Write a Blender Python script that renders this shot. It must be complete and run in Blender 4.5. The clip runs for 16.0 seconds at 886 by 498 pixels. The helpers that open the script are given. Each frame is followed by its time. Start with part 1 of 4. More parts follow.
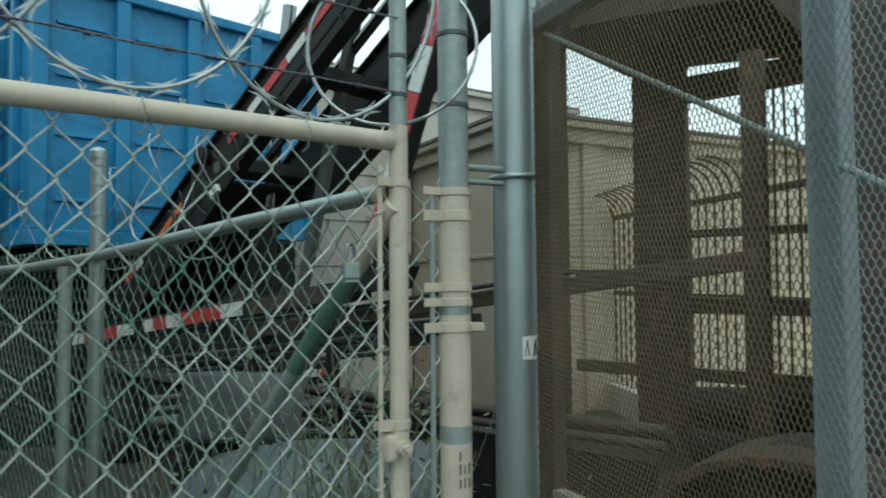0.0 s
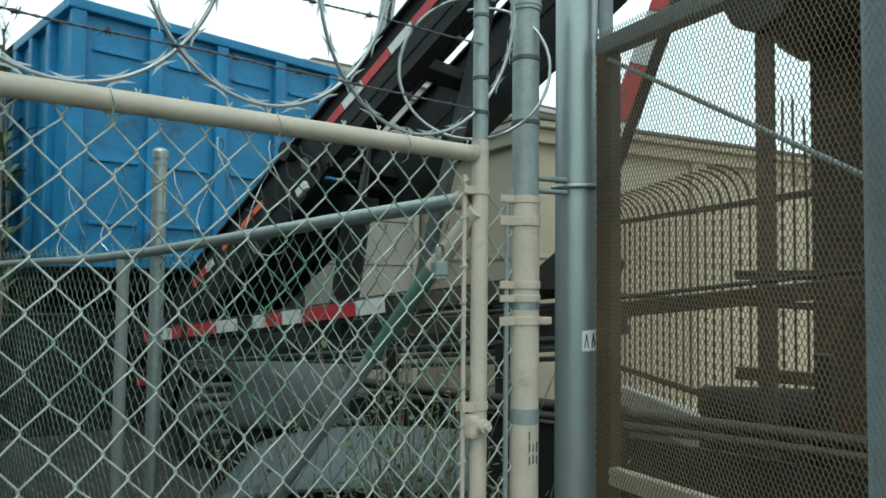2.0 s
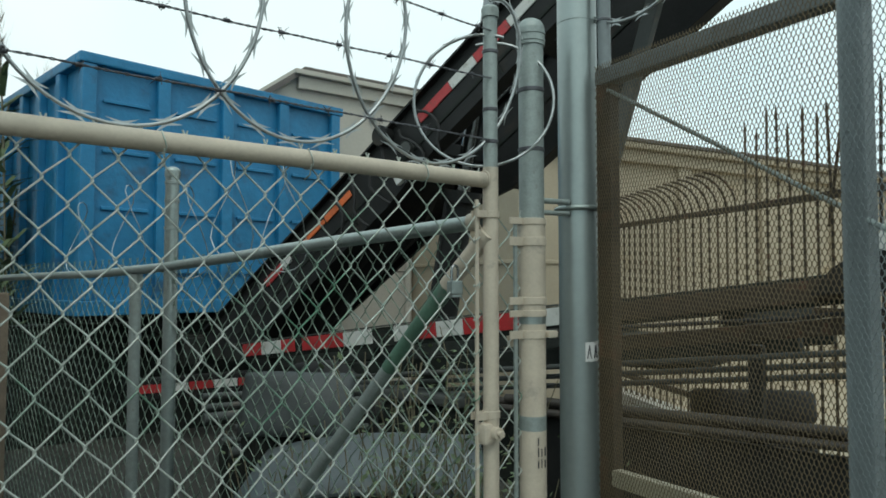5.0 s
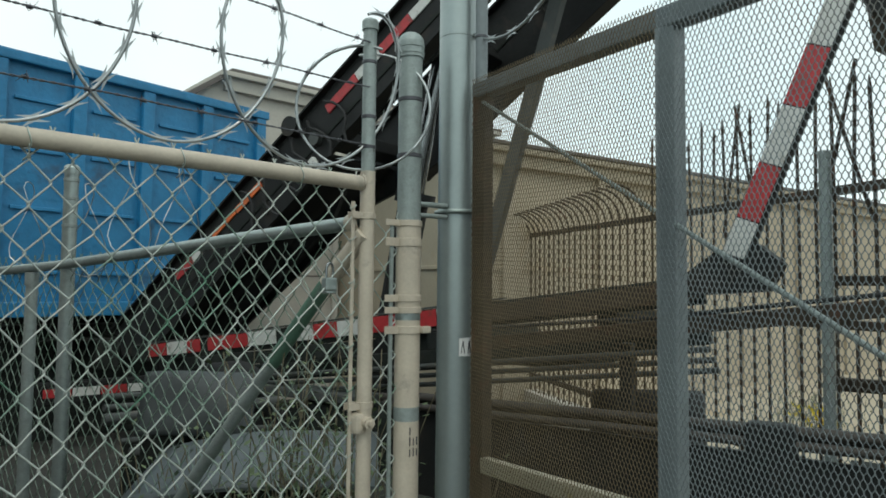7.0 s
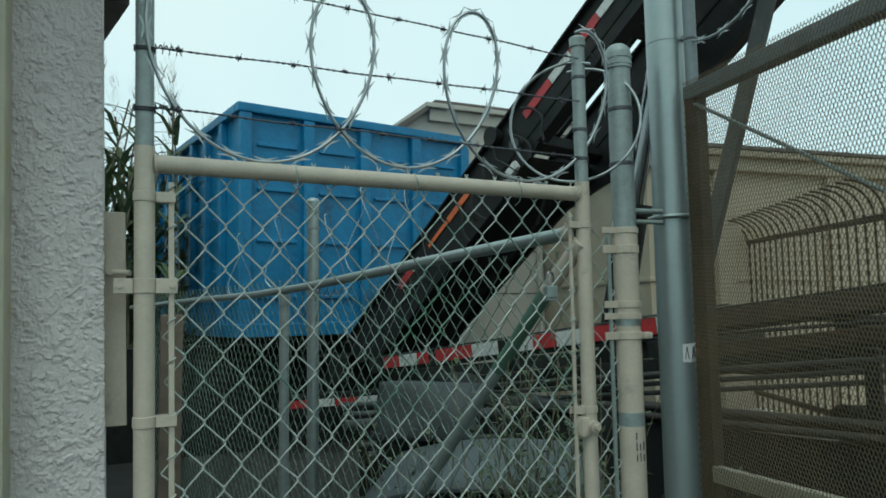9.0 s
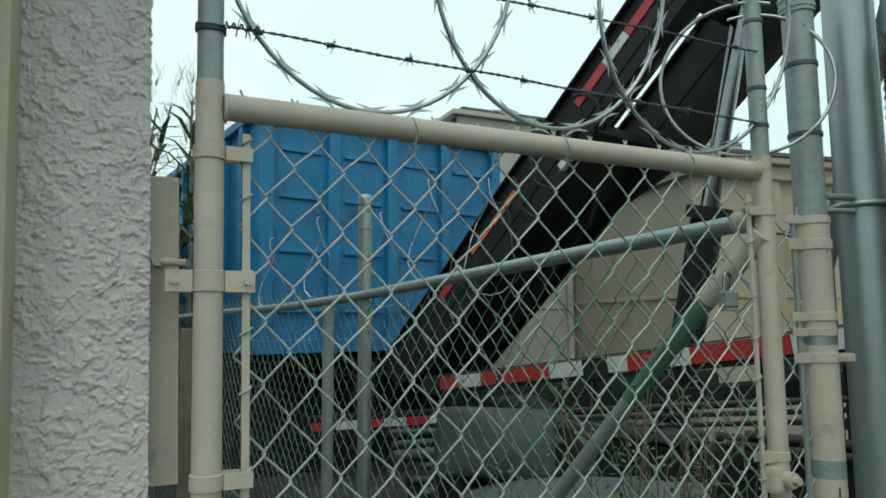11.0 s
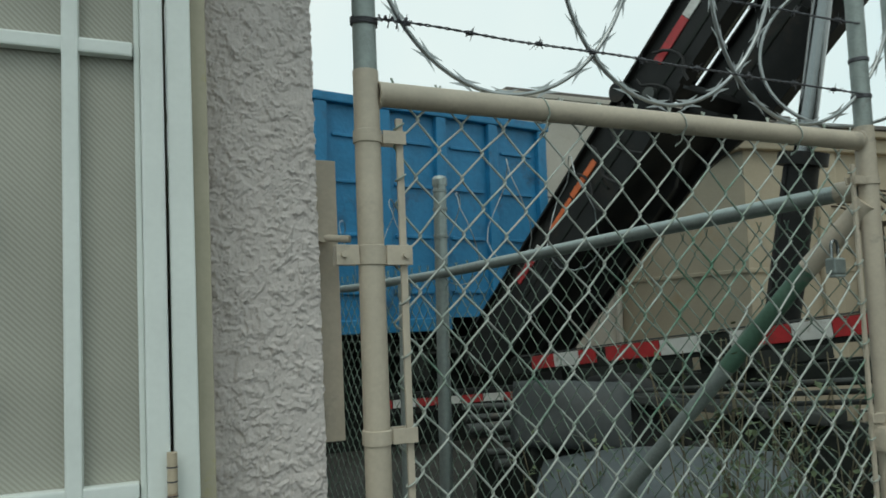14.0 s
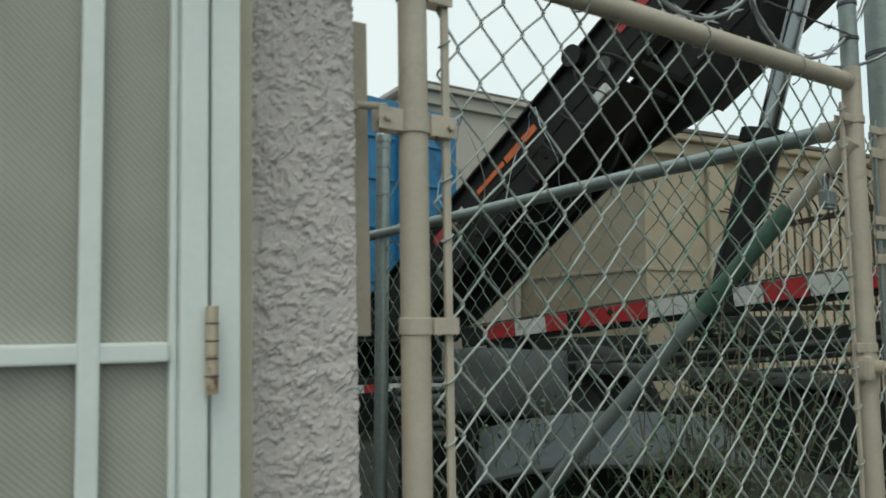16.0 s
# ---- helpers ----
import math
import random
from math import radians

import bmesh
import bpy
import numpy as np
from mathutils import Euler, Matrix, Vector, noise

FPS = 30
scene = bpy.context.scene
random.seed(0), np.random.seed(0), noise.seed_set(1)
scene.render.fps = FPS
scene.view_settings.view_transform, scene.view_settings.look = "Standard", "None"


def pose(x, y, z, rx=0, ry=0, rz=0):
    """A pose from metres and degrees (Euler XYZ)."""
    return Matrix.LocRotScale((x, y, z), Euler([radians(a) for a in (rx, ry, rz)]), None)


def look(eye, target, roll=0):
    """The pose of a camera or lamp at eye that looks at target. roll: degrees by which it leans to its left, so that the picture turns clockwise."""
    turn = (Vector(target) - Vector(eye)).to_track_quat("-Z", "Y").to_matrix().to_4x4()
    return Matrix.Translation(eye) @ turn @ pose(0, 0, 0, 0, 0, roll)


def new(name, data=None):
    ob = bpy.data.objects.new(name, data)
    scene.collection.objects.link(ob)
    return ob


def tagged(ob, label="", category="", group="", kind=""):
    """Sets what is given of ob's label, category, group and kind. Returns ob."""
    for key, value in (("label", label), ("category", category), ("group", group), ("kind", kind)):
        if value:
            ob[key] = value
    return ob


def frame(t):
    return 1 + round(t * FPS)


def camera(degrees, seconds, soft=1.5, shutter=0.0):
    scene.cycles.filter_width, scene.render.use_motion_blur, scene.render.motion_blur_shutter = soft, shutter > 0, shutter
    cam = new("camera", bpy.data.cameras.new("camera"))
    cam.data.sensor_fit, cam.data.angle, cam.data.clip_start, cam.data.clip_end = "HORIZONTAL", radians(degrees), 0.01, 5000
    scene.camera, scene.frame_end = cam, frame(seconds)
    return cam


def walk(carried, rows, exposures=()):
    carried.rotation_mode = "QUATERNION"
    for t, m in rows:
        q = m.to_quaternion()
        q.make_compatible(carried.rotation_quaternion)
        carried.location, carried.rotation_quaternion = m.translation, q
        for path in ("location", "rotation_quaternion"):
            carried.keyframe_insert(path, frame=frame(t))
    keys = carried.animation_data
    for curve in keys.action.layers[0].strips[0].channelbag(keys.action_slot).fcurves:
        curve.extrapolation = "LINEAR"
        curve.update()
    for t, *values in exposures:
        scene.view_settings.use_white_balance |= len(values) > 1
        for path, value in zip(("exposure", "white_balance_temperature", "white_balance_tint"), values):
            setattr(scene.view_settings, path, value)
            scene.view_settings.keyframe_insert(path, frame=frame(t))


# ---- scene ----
cam = camera(64.9, 16.0, 1.7, 0.25)

PATH = [
    (0, (-0.776, -1.29, 1.527), (0.36, 0.353, 1.617), -0.5),
    (0.5, (-0.937, -1.296, 1.568), (0.117, 0.402, 1.623), -1.2),
    (1, (-1.027, -1.283, 1.531), (0.085, 0.377, 1.617), 0.0),
    (1.5, (-1.036, -1.304, 1.538), (0.095, 0.343, 1.614), 0.3),
    (2, (-1.045, -1.327, 1.521), (0.107, 0.305, 1.611), 0.6),
    (2.5, (-1.041, -1.348, 1.533), (0.108, 0.287, 1.603), 0.2),
    (3, (-1.051, -1.326, 1.565), (0.061, 0.337, 1.589), -0.2),
    (5.5, (-1.188, -1.411, 1.554), (0.048, 0.157, 1.68), 0.3),
    (6, (-1.189, -1.439, 1.534), (0.111, 0.075, 1.668), 0.7),
    (6.5, (-1.141, -1.52, 1.528), (0.171, -0.017, 1.662), 0.9),
    (7, (-1.108, -1.58, 1.534), (0.21, -0.08, 1.654), 0.6),
    (7.5, (-1.151, -1.587, 1.52), (0.193, -0.111, 1.638), 0.8),
    (8, (-1.199, -1.655, 1.523), (0.03, -0.081, 1.629), 0.0),
    (8.5, (-1.194, -1.689, 1.519), (-0.199, 0.039, 1.669), -0.6),
    (9, (-1.197, -1.626, 1.504), (-0.359, 0.181, 1.678), -0.9),
    (9.5, (-1.288, -1.423, 1.498), (-0.444, 0.38, 1.687), -0.6),
    (12, (-1.244, -1.046, 1.49), (-0.466, 0.781, 1.728), -0.4),
    (12.5, (-1.269, -1.053, 1.483), (-0.547, 0.798, 1.714), -0.4),
    (13, (-1.303, -1.059, 1.482), (-0.665, 0.823, 1.702), -0.1),
    (13.5, (-1.378, -1.066, 1.464), (-0.752, 0.82, 1.687), -1.6),
    (14, (-1.455, -1.081, 1.475), (-0.72, 0.771, 1.649), -1.4),
    (14.5, (-1.557, -1.008, 1.44), (-0.650, 0.764, 1.637), -3.3),
    (15, (-1.512, -0.958, 1.395), (-0.583, 0.795, 1.661), -2.5),
    (15.2, (-1.466, -0.987, 1.351), (-0.575, 0.776, 1.666), -1.8),
    (15.5, (-1.461, -0.975, 1.342), (-0.581, 0.798, 1.63), -1.7),
    (16, (-1.616, -0.857, 1.294), (-0.59, 0.849, 1.482), 0.0),
]
# stops, kelvin and tint of the clip's own picture
GRADE = [(0, 0.32, 6000, -5), (0.5, 0.55, 5990, -5), (1, 0.53, 5980, -5), (2, 0.44, 6040, -3), (3, 0.34, 6220, -1), (5.5, 0.10, 6350, 1), (6.5, 0.19, 6440, 3), (7, 0.15, 6480, 4), (8, 0.36, 6400, 1), (8.5, 0.02, 6050, -4), (9, -0.12, 5900, -8), (9.5, 0.0, 6000, -6), (12.5, 0.02, 6350, -3), (14, -0.12, 6500, 1), (16, -0.08, 6600, 4)]
walk(cam, [(t, look(eye, target, roll)) for t, eye, target, roll in PATH], GRADE)


# ---- light ----
SUN_ELEV, SUN_AZ = 58.0, 215.0
world = bpy.data.worlds.new("world")
scene.world = world
world.use_nodes = True
wn, wl = world.node_tree.nodes, world.node_tree.links
wn.clear()
w_out = wn.new("ShaderNodeOutputWorld")
w_bg = wn.new("ShaderNodeBackground")
w_mix = wn.new("ShaderNodeMixRGB")
w_sky = wn.new("ShaderNodeTexSky")
w_sky.sky_type = "NISHITA"
w_sky.sun_disc = False
w_sky.sun_elevation, w_sky.sun_rotation = radians(SUN_ELEV), radians(SUN_AZ)
w_sky.dust_density, w_sky.air_density = 4.0, 1.0
w_scale = wn.new("ShaderNodeMixRGB")
w_scale.blend_type = "MULTIPLY"
w_scale.inputs["Fac"].default_value = 1.0
w_scale.inputs["Color2"].default_value = (0.10, 0.10, 0.10, 1)
w_cloud = wn.new("ShaderNodeTexNoise")
w_cloud.inputs["Scale"].default_value, w_cloud.inputs["Detail"].default_value = 1.6, 4.0
w_ramp = wn.new("ShaderNodeValToRGB")
w_ramp.color_ramp.elements[0].position, w_ramp.color_ramp.elements[0].color = 0.30, (0.80, 0.98, 1.04, 1)
w_ramp.color_ramp.elements[1].position, w_ramp.color_ramp.elements[1].color = 0.70, (1.02, 1.08, 1.08, 1)
w_mix.inputs["Fac"].default_value = 0.88
w_bg.inputs["Strength"].default_value = 1.0
wl.new(w_sky.outputs["Color"], w_scale.inputs["Color1"])
wl.new(w_scale.outputs["Color"], w_mix.inputs["Color1"])
wl.new(w_cloud.outputs["Fac"], w_ramp.inputs["Fac"])
wl.new(w_ramp.outputs["Color"], w_mix.inputs["Color2"])
wl.new(w_mix.outputs["Color"], w_bg.inputs["Color"])
wl.new(w_bg.outputs["Background"], w_out.inputs["Surface"])

sun_data = bpy.data.lights.new("sun", "SUN")
sun_data.energy, sun_data.angle, sun_data.color = 0.7, radians(25), (1.0, 0.96, 0.9)
sun = new("sun", sun_data)
sun_dir = Vector((math.cos(radians(SUN_ELEV)) * math.sin(radians(SUN_AZ)), math.cos(radians(SUN_ELEV)) * math.cos(radians(SUN_AZ)), math.sin(radians(SUN_ELEV))))
sun.matrix_world = look(sun_dir * 20, (0, 0, 0))


# ---- materials ----
def mat(name, col, rough=0.6, metal=0.0, var=0.25, scale=12.0, fine=90.0, bump=0.15, stain=None, stain_at=0.62, spec=0.5, dist=0.004):
    m = bpy.data.materials.new(name)
    m.use_nodes = True
    n, l = m.node_tree.nodes, m.node_tree.links
    b = n["Principled BSDF"]
    tc = n.new("ShaderNodeTexCoord")
    n1 = n.new("ShaderNodeTexNoise")
    n1.inputs["Scale"].default_value, n1.inputs["Detail"].default_value = scale, 5.0
    n2 = n.new("ShaderNodeTexNoise")
    n2.inputs["Scale"].default_value, n2.inputs["Detail"].default_value = fine, 3.0
    l.new(tc.outputs["Object"], n1.inputs["Vector"])
    l.new(tc.outputs["Object"], n2.inputs["Vector"])
    ramp = n.new("ShaderNodeValToRGB")
    lo = tuple(c * (1 - var) for c in col) + (1,)
    hi = tuple(min(1, c * (1 + var)) for c in col) + (1,)
    ramp.color_ramp.elements[0].position, ramp.color_ramp.elements[0].color = 0.3, lo
    ramp.color_ramp.elements[1].position, ramp.color_ramp.elements[1].color = 0.7, hi
    mixf = n.new("ShaderNodeMixRGB")
    mixf.inputs["Fac"].default_value = 0.35
    l.new(n1.outputs["Fac"], mixf.inputs["Color1"])
    l.new(n2.outputs["Fac"], mixf.inputs["Color2"])
    l.new(mixf.outputs["Color"], ramp.inputs["Fac"])
    out = ramp.outputs["Color"]
    if stain:
        n3 = n.new("ShaderNodeTexNoise")
        n3.inputs["Scale"].default_value, n3.inputs["Detail"].default_value, n3.inputs["Roughness"].default_value = scale * 0.7, 8.0, 0.65
        l.new(tc.outputs["Object"], n3.inputs["Vector"])
        r3 = n.new("ShaderNodeValToRGB")
        r3.color_ramp.elements[0].position, r3.color_ramp.elements[1].position = stain_at - 0.06, stain_at + 0.06
        l.new(n3.outputs["Fac"], r3.inputs["Fac"])
        ms = n.new("ShaderNodeMixRGB")
        l.new(r3.outputs["Color"], ms.inputs["Fac"])
        l.new(out, ms.inputs["Color1"])
        ms.inputs["Color2"].default_value = (*stain, 1)
        out = ms.outputs["Color"]
    l.new(out, b.inputs["Base Color"])
    b.inputs["Roughness"].default_value, b.inputs["Metallic"].default_value = rough, metal
    b.inputs["Specular IOR Level"].default_value = spec
    if bump:
        bp = n.new("ShaderNodeBump")
        bp.inputs["Strength"].default_value, bp.inputs["Distance"].default_value = bump, dist
        l.new(mixf.outputs["Color"], bp.inputs["Height"])
        l.new(bp.outputs["Normal"], b.inputs["Normal"])
    return m


M = {}
M["tan"] = mat("tan_paint", (0.52, 0.452, 0.36), 0.5, 0, 0.13, 14, 130, 0.2, (0.33, 0.29, 0.24), 0.66)
M["galv"] = mat("galvanised_steel", (0.33, 0.375, 0.36), 0.42, 0.75, 0.16, 40, 200, 0.12, (0.20, 0.20, 0.20), 0.68)
M["galv_dark"] = mat("weathered_galvanised", (0.29, 0.33, 0.315), 0.5, 0.3, 0.15, 40, 160, 0.15, (0.20, 0.20, 0.19), 0.66)
M["pole"] = mat("smooth_galvanised_pole", (0.33, 0.372, 0.362), 0.38, 0.65, 0.08, 9, 60, 0.05)
M["wire"] = mat("chain_link_wire", (0.46, 0.49, 0.45), 0.45, 0.3, 0.25, 4, 90, 0, (0.10, 0.21, 0.14), 0.555)
M["wire_far"] = mat("older_chain_link_wire", (0.23, 0.30, 0.245), 0.5, 0.3, 0.25, 5, 90, 0, (0.10, 0.17, 0.12), 0.58)
# brown copy of the grey gate mesh: shaded strands put into the colour
M["meshshade"] = mat("shaded_expanded_steel", (0.125, 0.092, 0.048), 0.7, 0.1, 0.3, 4, 60, 0, (0.13, 0.11, 0.08), 0.66)
M["scrapgrey"] = mat("dull_grey_scrap", (0.04, 0.047, 0.048), 0.6, 0.0, 0.3, 5, 60, 0.2, (0.035, 0.04, 0.04), 0.6)
M["razor"] = mat("razor_wire_steel", (0.40, 0.42, 0.42), 0.38, 0.85, 0.15, 30, 150, 0)
M["barb"] = mat("barbed_wire_steel", (0.10, 0.10, 0.11), 0.5, 0.6, 0.2, 30, 150, 0)
M["green"] = mat("green_paint", (0.085, 0.165, 0.115), 0.55, 0, 0.22, 15, 120, 0.15, (0.17, 0.19, 0.17), 0.60)
M["blue"] = mat("blue_container_paint", (0.018, 0.170, 0.340), 0.5, 0, 0.20, 3.0, 14, 0.75, (0.025, 0.09, 0.17), 0.62, 0.5, 0.030)
M["black"] = mat("black_steel", (0.013, 0.0135, 0.013), 0.6, 0.0, 0.4, 5, 70, 0.2, (0.028, 0.023, 0.018), 0.62, 0.25)
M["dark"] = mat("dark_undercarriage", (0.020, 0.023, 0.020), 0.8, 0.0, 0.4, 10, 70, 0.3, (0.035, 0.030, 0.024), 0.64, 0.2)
M["rust"] = mat("rusty_brown_steel", (0.046, 0.032, 0.019), 0.75, 0.0, 0.35, 14, 90, 0.3, (0.12, 0.055, 0.03), 0.62)
M["red"] = mat("red_tape", (0.37, 0.022, 0.026), 0.45, 0, 0.22, 20, 200, 0.1, (0.17, 0.035, 0.028), 0.60)
M["white"] = mat("white_tape", (0.54, 0.54, 0.51), 0.45, 0, 0.12, 20, 200, 0.1, (0.30, 0.28, 0.24), 0.62)
M["orange"] = mat("orange_paint", (0.60, 0.13, 0.03), 0.5, 0, 0.2, 20, 150, 0.1, (0.25, 0.05, 0.03), 0.64)
M["stucco"] = mat("stucco", (0.60, 0.55, 0.525), 0.9, 0, 0.05, 30, 260, 0.5, None, 0.62, 0.2, 0.003)
M["beige"] = mat("beige_render_wall", (0.47, 0.44, 0.385), 0.85, 0, 0.10, 1.2, 40, 0.2, (0.36, 0.31, 0.25), 0.66, 0.2)
M["cream"] = mat("cream_wall", (0.41, 0.35, 0.26), 0.85, 0, 0.10, 1.6, 40, 0.2, (0.40, 0.31, 0.2), 0.64, 0.2)
M["doorwhite"] = mat("white_door_paint", (0.76, 0.80, 0.77), 0.4, 0, 0.05, 10, 120, 0.1, (0.5, 0.5, 0.44), 0.72)
M["yellowtrim"] = mat("weathered_cream_trim", (0.44, 0.40, 0.30), 0.6, 0, 0.10, 12, 120, 0.2, (0.42, 0.36, 0.12), 0.66)
M["brass"] = mat("painted_hinge", (0.55, 0.46, 0.34), 0.45, 0.2, 0.15, 60, 200, 0.1, (0.2, 0.1, 0.05), 0.64)
M["roof"] = mat("dark_roof", (0.12, 0.105, 0.095), 0.8, 0, 0.2, 8, 60, 0.3)
M["soil"] = mat("dusty_ground", (0.034, 0.033, 0.028), 0.95, 0, 0.35, 1.5, 30, 0.5, (0.05, 0.046, 0.038), 0.6)
M["tyre"] = mat("tyre_rubber", (0.018, 0.018, 0.018), 0.8, 0, 0.3, 20, 90, 0.2)
M["car"] = mat("dusty_grey_car_paint", (0.085, 0.10, 0.105), 0.5, 0.0, 0.2, 3, 60, 0.1, (0.15, 0.16, 0.15), 0.64)
M["glass"] = mat("car_glass", (0.03, 0.04, 0.045), 0.12, 0, 0.1, 3, 50, 0)
M["meshsteel"] = mat("expanded_steel", (0.19, 0.215, 0.22), 0.5, 0.2, 0.2, 3, 60, 0, (0.12, 0.10, 0.075), 0.62)
M["pipe"] = mat("grey_pipe", (0.065, 0.07, 0.066), 0.75, 0.1, 0.15, 10, 100, 0.1, (0.12, 0.10, 0.08), 0.64)
M["rackpipe"] = mat("dark_scaled_pipe", (0.045, 0.038, 0.032), 0.6, 0.2, 0.25, 10, 100, 0.1, (0.07, 0.05, 0.035), 0.62)
M["leaf"] = mat("weed_leaf", (0.10, 0.135, 0.06), 0.7, 0, 0.4, 20, 80, 0)
M["straw"] = mat("dry_stem", (0.16, 0.14, 0.09), 0.8, 0, 0.3, 20, 80, 0)
M["plume"] = mat("reed_plume", (0.40, 0.36, 0.32), 0.9, 0, 0.2, 20, 80, 0)
M["yellow"] = mat("yellow_plastic", (0.60, 0.46, 0.02), 0.5, 0, 0.2, 14, 90, 0.1)
M["wood"] = mat("weathered_timber", (0.20, 0.16, 0.12), 0.85, 0, 0.25, 10, 90, 0.3)
M["chrome"] = mat("chromed_rod", (0.24, 0.25, 0.25), 0.18, 1.0, 0.05, 20, 120, 0)
M["sticker"] = mat("white_sticker", (0.70, 0.70, 0.68), 0.5, 0, 0.05, 30, 150, 0)
M["ink"] = mat("dark_ink", (0.05, 0.05, 0.055), 0.6, 0, 0.1, 30, 150, 0)
M["orangebox"] = mat("orange_plastic", (0.65, 0.14, 0.03), 0.5, 0, 0.15, 20, 120, 0)


def screen_mat():
    m = bpy.data.materials.new("woven_insect_screen")
    m.use_nodes = True
    n, l = m.node_tree.nodes, m.node_tree.links
    b = n["Principled BSDF"]
    tc = n.new("ShaderNodeTexCoord")
    wv = n.new("ShaderNodeTexWave")
    wv.bands_direction = "DIAGONAL"
    wv.inputs["Scale"].default_value, wv.inputs["Distortion"].default_value = 85.0, 1.2
    wv.inputs["Detail Scale"].default_value = 4.0
    l.new(tc.outputs["Object"], wv.inputs["Vector"])
    big = n.new("ShaderNodeTexNoise")
    big.inputs["Scale"].default_value = 5.0
    l.new(tc.outputs["Object"], big.inputs["Vector"])
    mx = n.new("ShaderNodeMixRGB")
    mx.inputs["Color1"].default_value, mx.inputs["Color2"].default_value = (0.40, 0.395, 0.335, 1), (0.51, 0.50, 0.43, 1)
    l.new(wv.outputs["Fac"], mx.inputs["Fac"])
    my = n.new("ShaderNodeMixRGB")
    my.blend_type = "MULTIPLY"
    my.inputs["Fac"].default_value = 0.35
    l.new(mx.outputs["Color"], my.inputs["Color1"])
    l.new(big.outputs["Fac"], my.inputs["Color2"])
    l.new(my.outputs["Color"], b.inputs["Base Color"])
    b.inputs["Roughness"].default_value = 0.6
    bp = n.new("ShaderNodeBump")
    bp.inputs["Strength"].default_value, bp.inputs["Distance"].default_value = 0.3, 0.001
    l.new(wv.outputs["Fac"], bp.inputs["Height"])
    l.new(bp.outputs["Normal"], b.inputs["Normal"])
    return m


M["screen"] = screen_mat()


# ---- mesh helpers ----
def frame_of(d):
    d = d.normalized()
    a = Vector((0, 0, 1)) if abs(d.z) < 0.9 else Vector((1, 0, 0))
    u = d.cross(a).normalized()
    return u, d.cross(u).normalized()


def tube(bm, p0, p1, r, n=12, r1=None, caps=True):
    p0, p1 = Vector(p0), Vector(p1)
    u, v = frame_of(p1 - p0)
    r1 = r if r1 is None else r1
    rings = []
    for p, q in ((p0, r), (p1, r1)):
        rings.append([bm.verts.new(p + (u * math.cos(2 * math.pi * k / n) + v * math.sin(2 * math.pi * k / n)) * q) for k in range(n)])
    for k in range(n):
        f = bm.faces.new((rings[0][k], rings[0][(k + 1) % n], rings[1][(k + 1) % n], rings[1][k]))
        f.smooth = n > 5
    if caps:
        bm.faces.new([bm.verts.new(v.co) for v in rings[0][::-1]])
        bm.faces.new([bm.verts.new(v.co) for v in rings[1]])


def path_tube(bm, pts, r, n=6, closed=False):
    pts = [Vector(p) for p in pts]
    rings, count = [], len(pts)
    u = None
    for i, p in enumerate(pts):
        a = pts[(i - 1) % count] if closed or i else p
        b = pts[(i + 1) % count] if closed or i < count - 1 else p
        d = (b - a).normalized()
        if u is None:
            u, v = frame_of(d)
        else:
            u = (u - d * u.dot(d)).normalized()
            v = d.cross(u)
        rings.append([bm.verts.new(p + (u * math.cos(2 * math.pi * k / n) + v * math.sin(2 * math.pi * k / n)) * r) for k in range(n)])
    for i in range(count if closed else count - 1):
        A, B = rings[i], rings[(i + 1) % count]
        for k in range(n):
            f = bm.faces.new((A[k], A[(k + 1) % n], B[(k + 1) % n], B[k]))
            f.smooth = n > 4
    if not closed:
        bm.faces.new([bm.verts.new(v.co) for v in rings[0][::-1]])
        bm.faces.new([bm.verts.new(v.co) for v in rings[-1]])


def box(bm, lo, hi, m=None, bev=0.0):
    vs = [bm.verts.new((x, y, z)) for x in (lo[0], hi[0]) for y in (lo[1], hi[1]) for z in (lo[2], hi[2])]
    fs = [bm.faces.new([vs[i] for i in q]) for q in ((0, 1, 3, 2), (4, 6, 7, 5), (0, 4, 5, 1), (2, 3, 7, 6), (0, 2, 6, 4), (1, 5, 7, 3))]
    if bev:
        es = {e for f in fs for e in f.edges}
        made = bmesh.ops.bevel(bm, geom=list(es), offset=bev, segments=2, affect="EDGES", profile=0.6)
        vs = list({v for f in made["faces"] for v in f.verts} | {v for v in vs if v.is_valid})
    if m is not None:
        for v in vs:
            v.co = m @ v.co


def beam(bm, p0, p1, w, h, bev=0.004):
    """A bar of square section from p0 to p1, w across and h deep."""
    p0, p1 = Vector(p0), Vector(p1)
    d = p1 - p0
    x = d.normalized()
    s = Vector((0, 0, 1)).cross(x)
    s = s.normalized() if s.length > 0.05 else Vector((1, 0, 0))
    up = x.cross(s)
    m = Matrix((x, s, up)).transposed().to_4x4()
    m.translation = p0
    box(bm, (0, -w / 2, -h / 2), (d.length, w / 2, h / 2), m, bev)


def ring(bm, c, r, thick, height, n=20, axis=(0, 0, 1)):
    """A flat band round a pipe."""
    c, ax = Vector(c), Vector(axis).normalized()
    u, v = frame_of(ax)
    turn = [u * math.cos(2 * math.pi * k / n) + v * math.sin(2 * math.pi * k / n) for k in range(n)]
    edge = min(0.0012, height * 0.2)
    prof = ((r, -height / 2), (r + thick, -height / 2 + edge), (r + thick, height / 2 - edge), (r, height / 2))
    for (ra, ha), (rb, hb) in zip(prof, prof[1:]):
        A = [bm.verts.new(c + ax * ha + q * ra) for q in turn]
        B = [bm.verts.new(c + ax * hb + q * rb) for q in turn]
        for k in range(n):
            bm.faces.new((A[k], A[(k + 1) % n], B[(k + 1) % n], B[k])).smooth = True


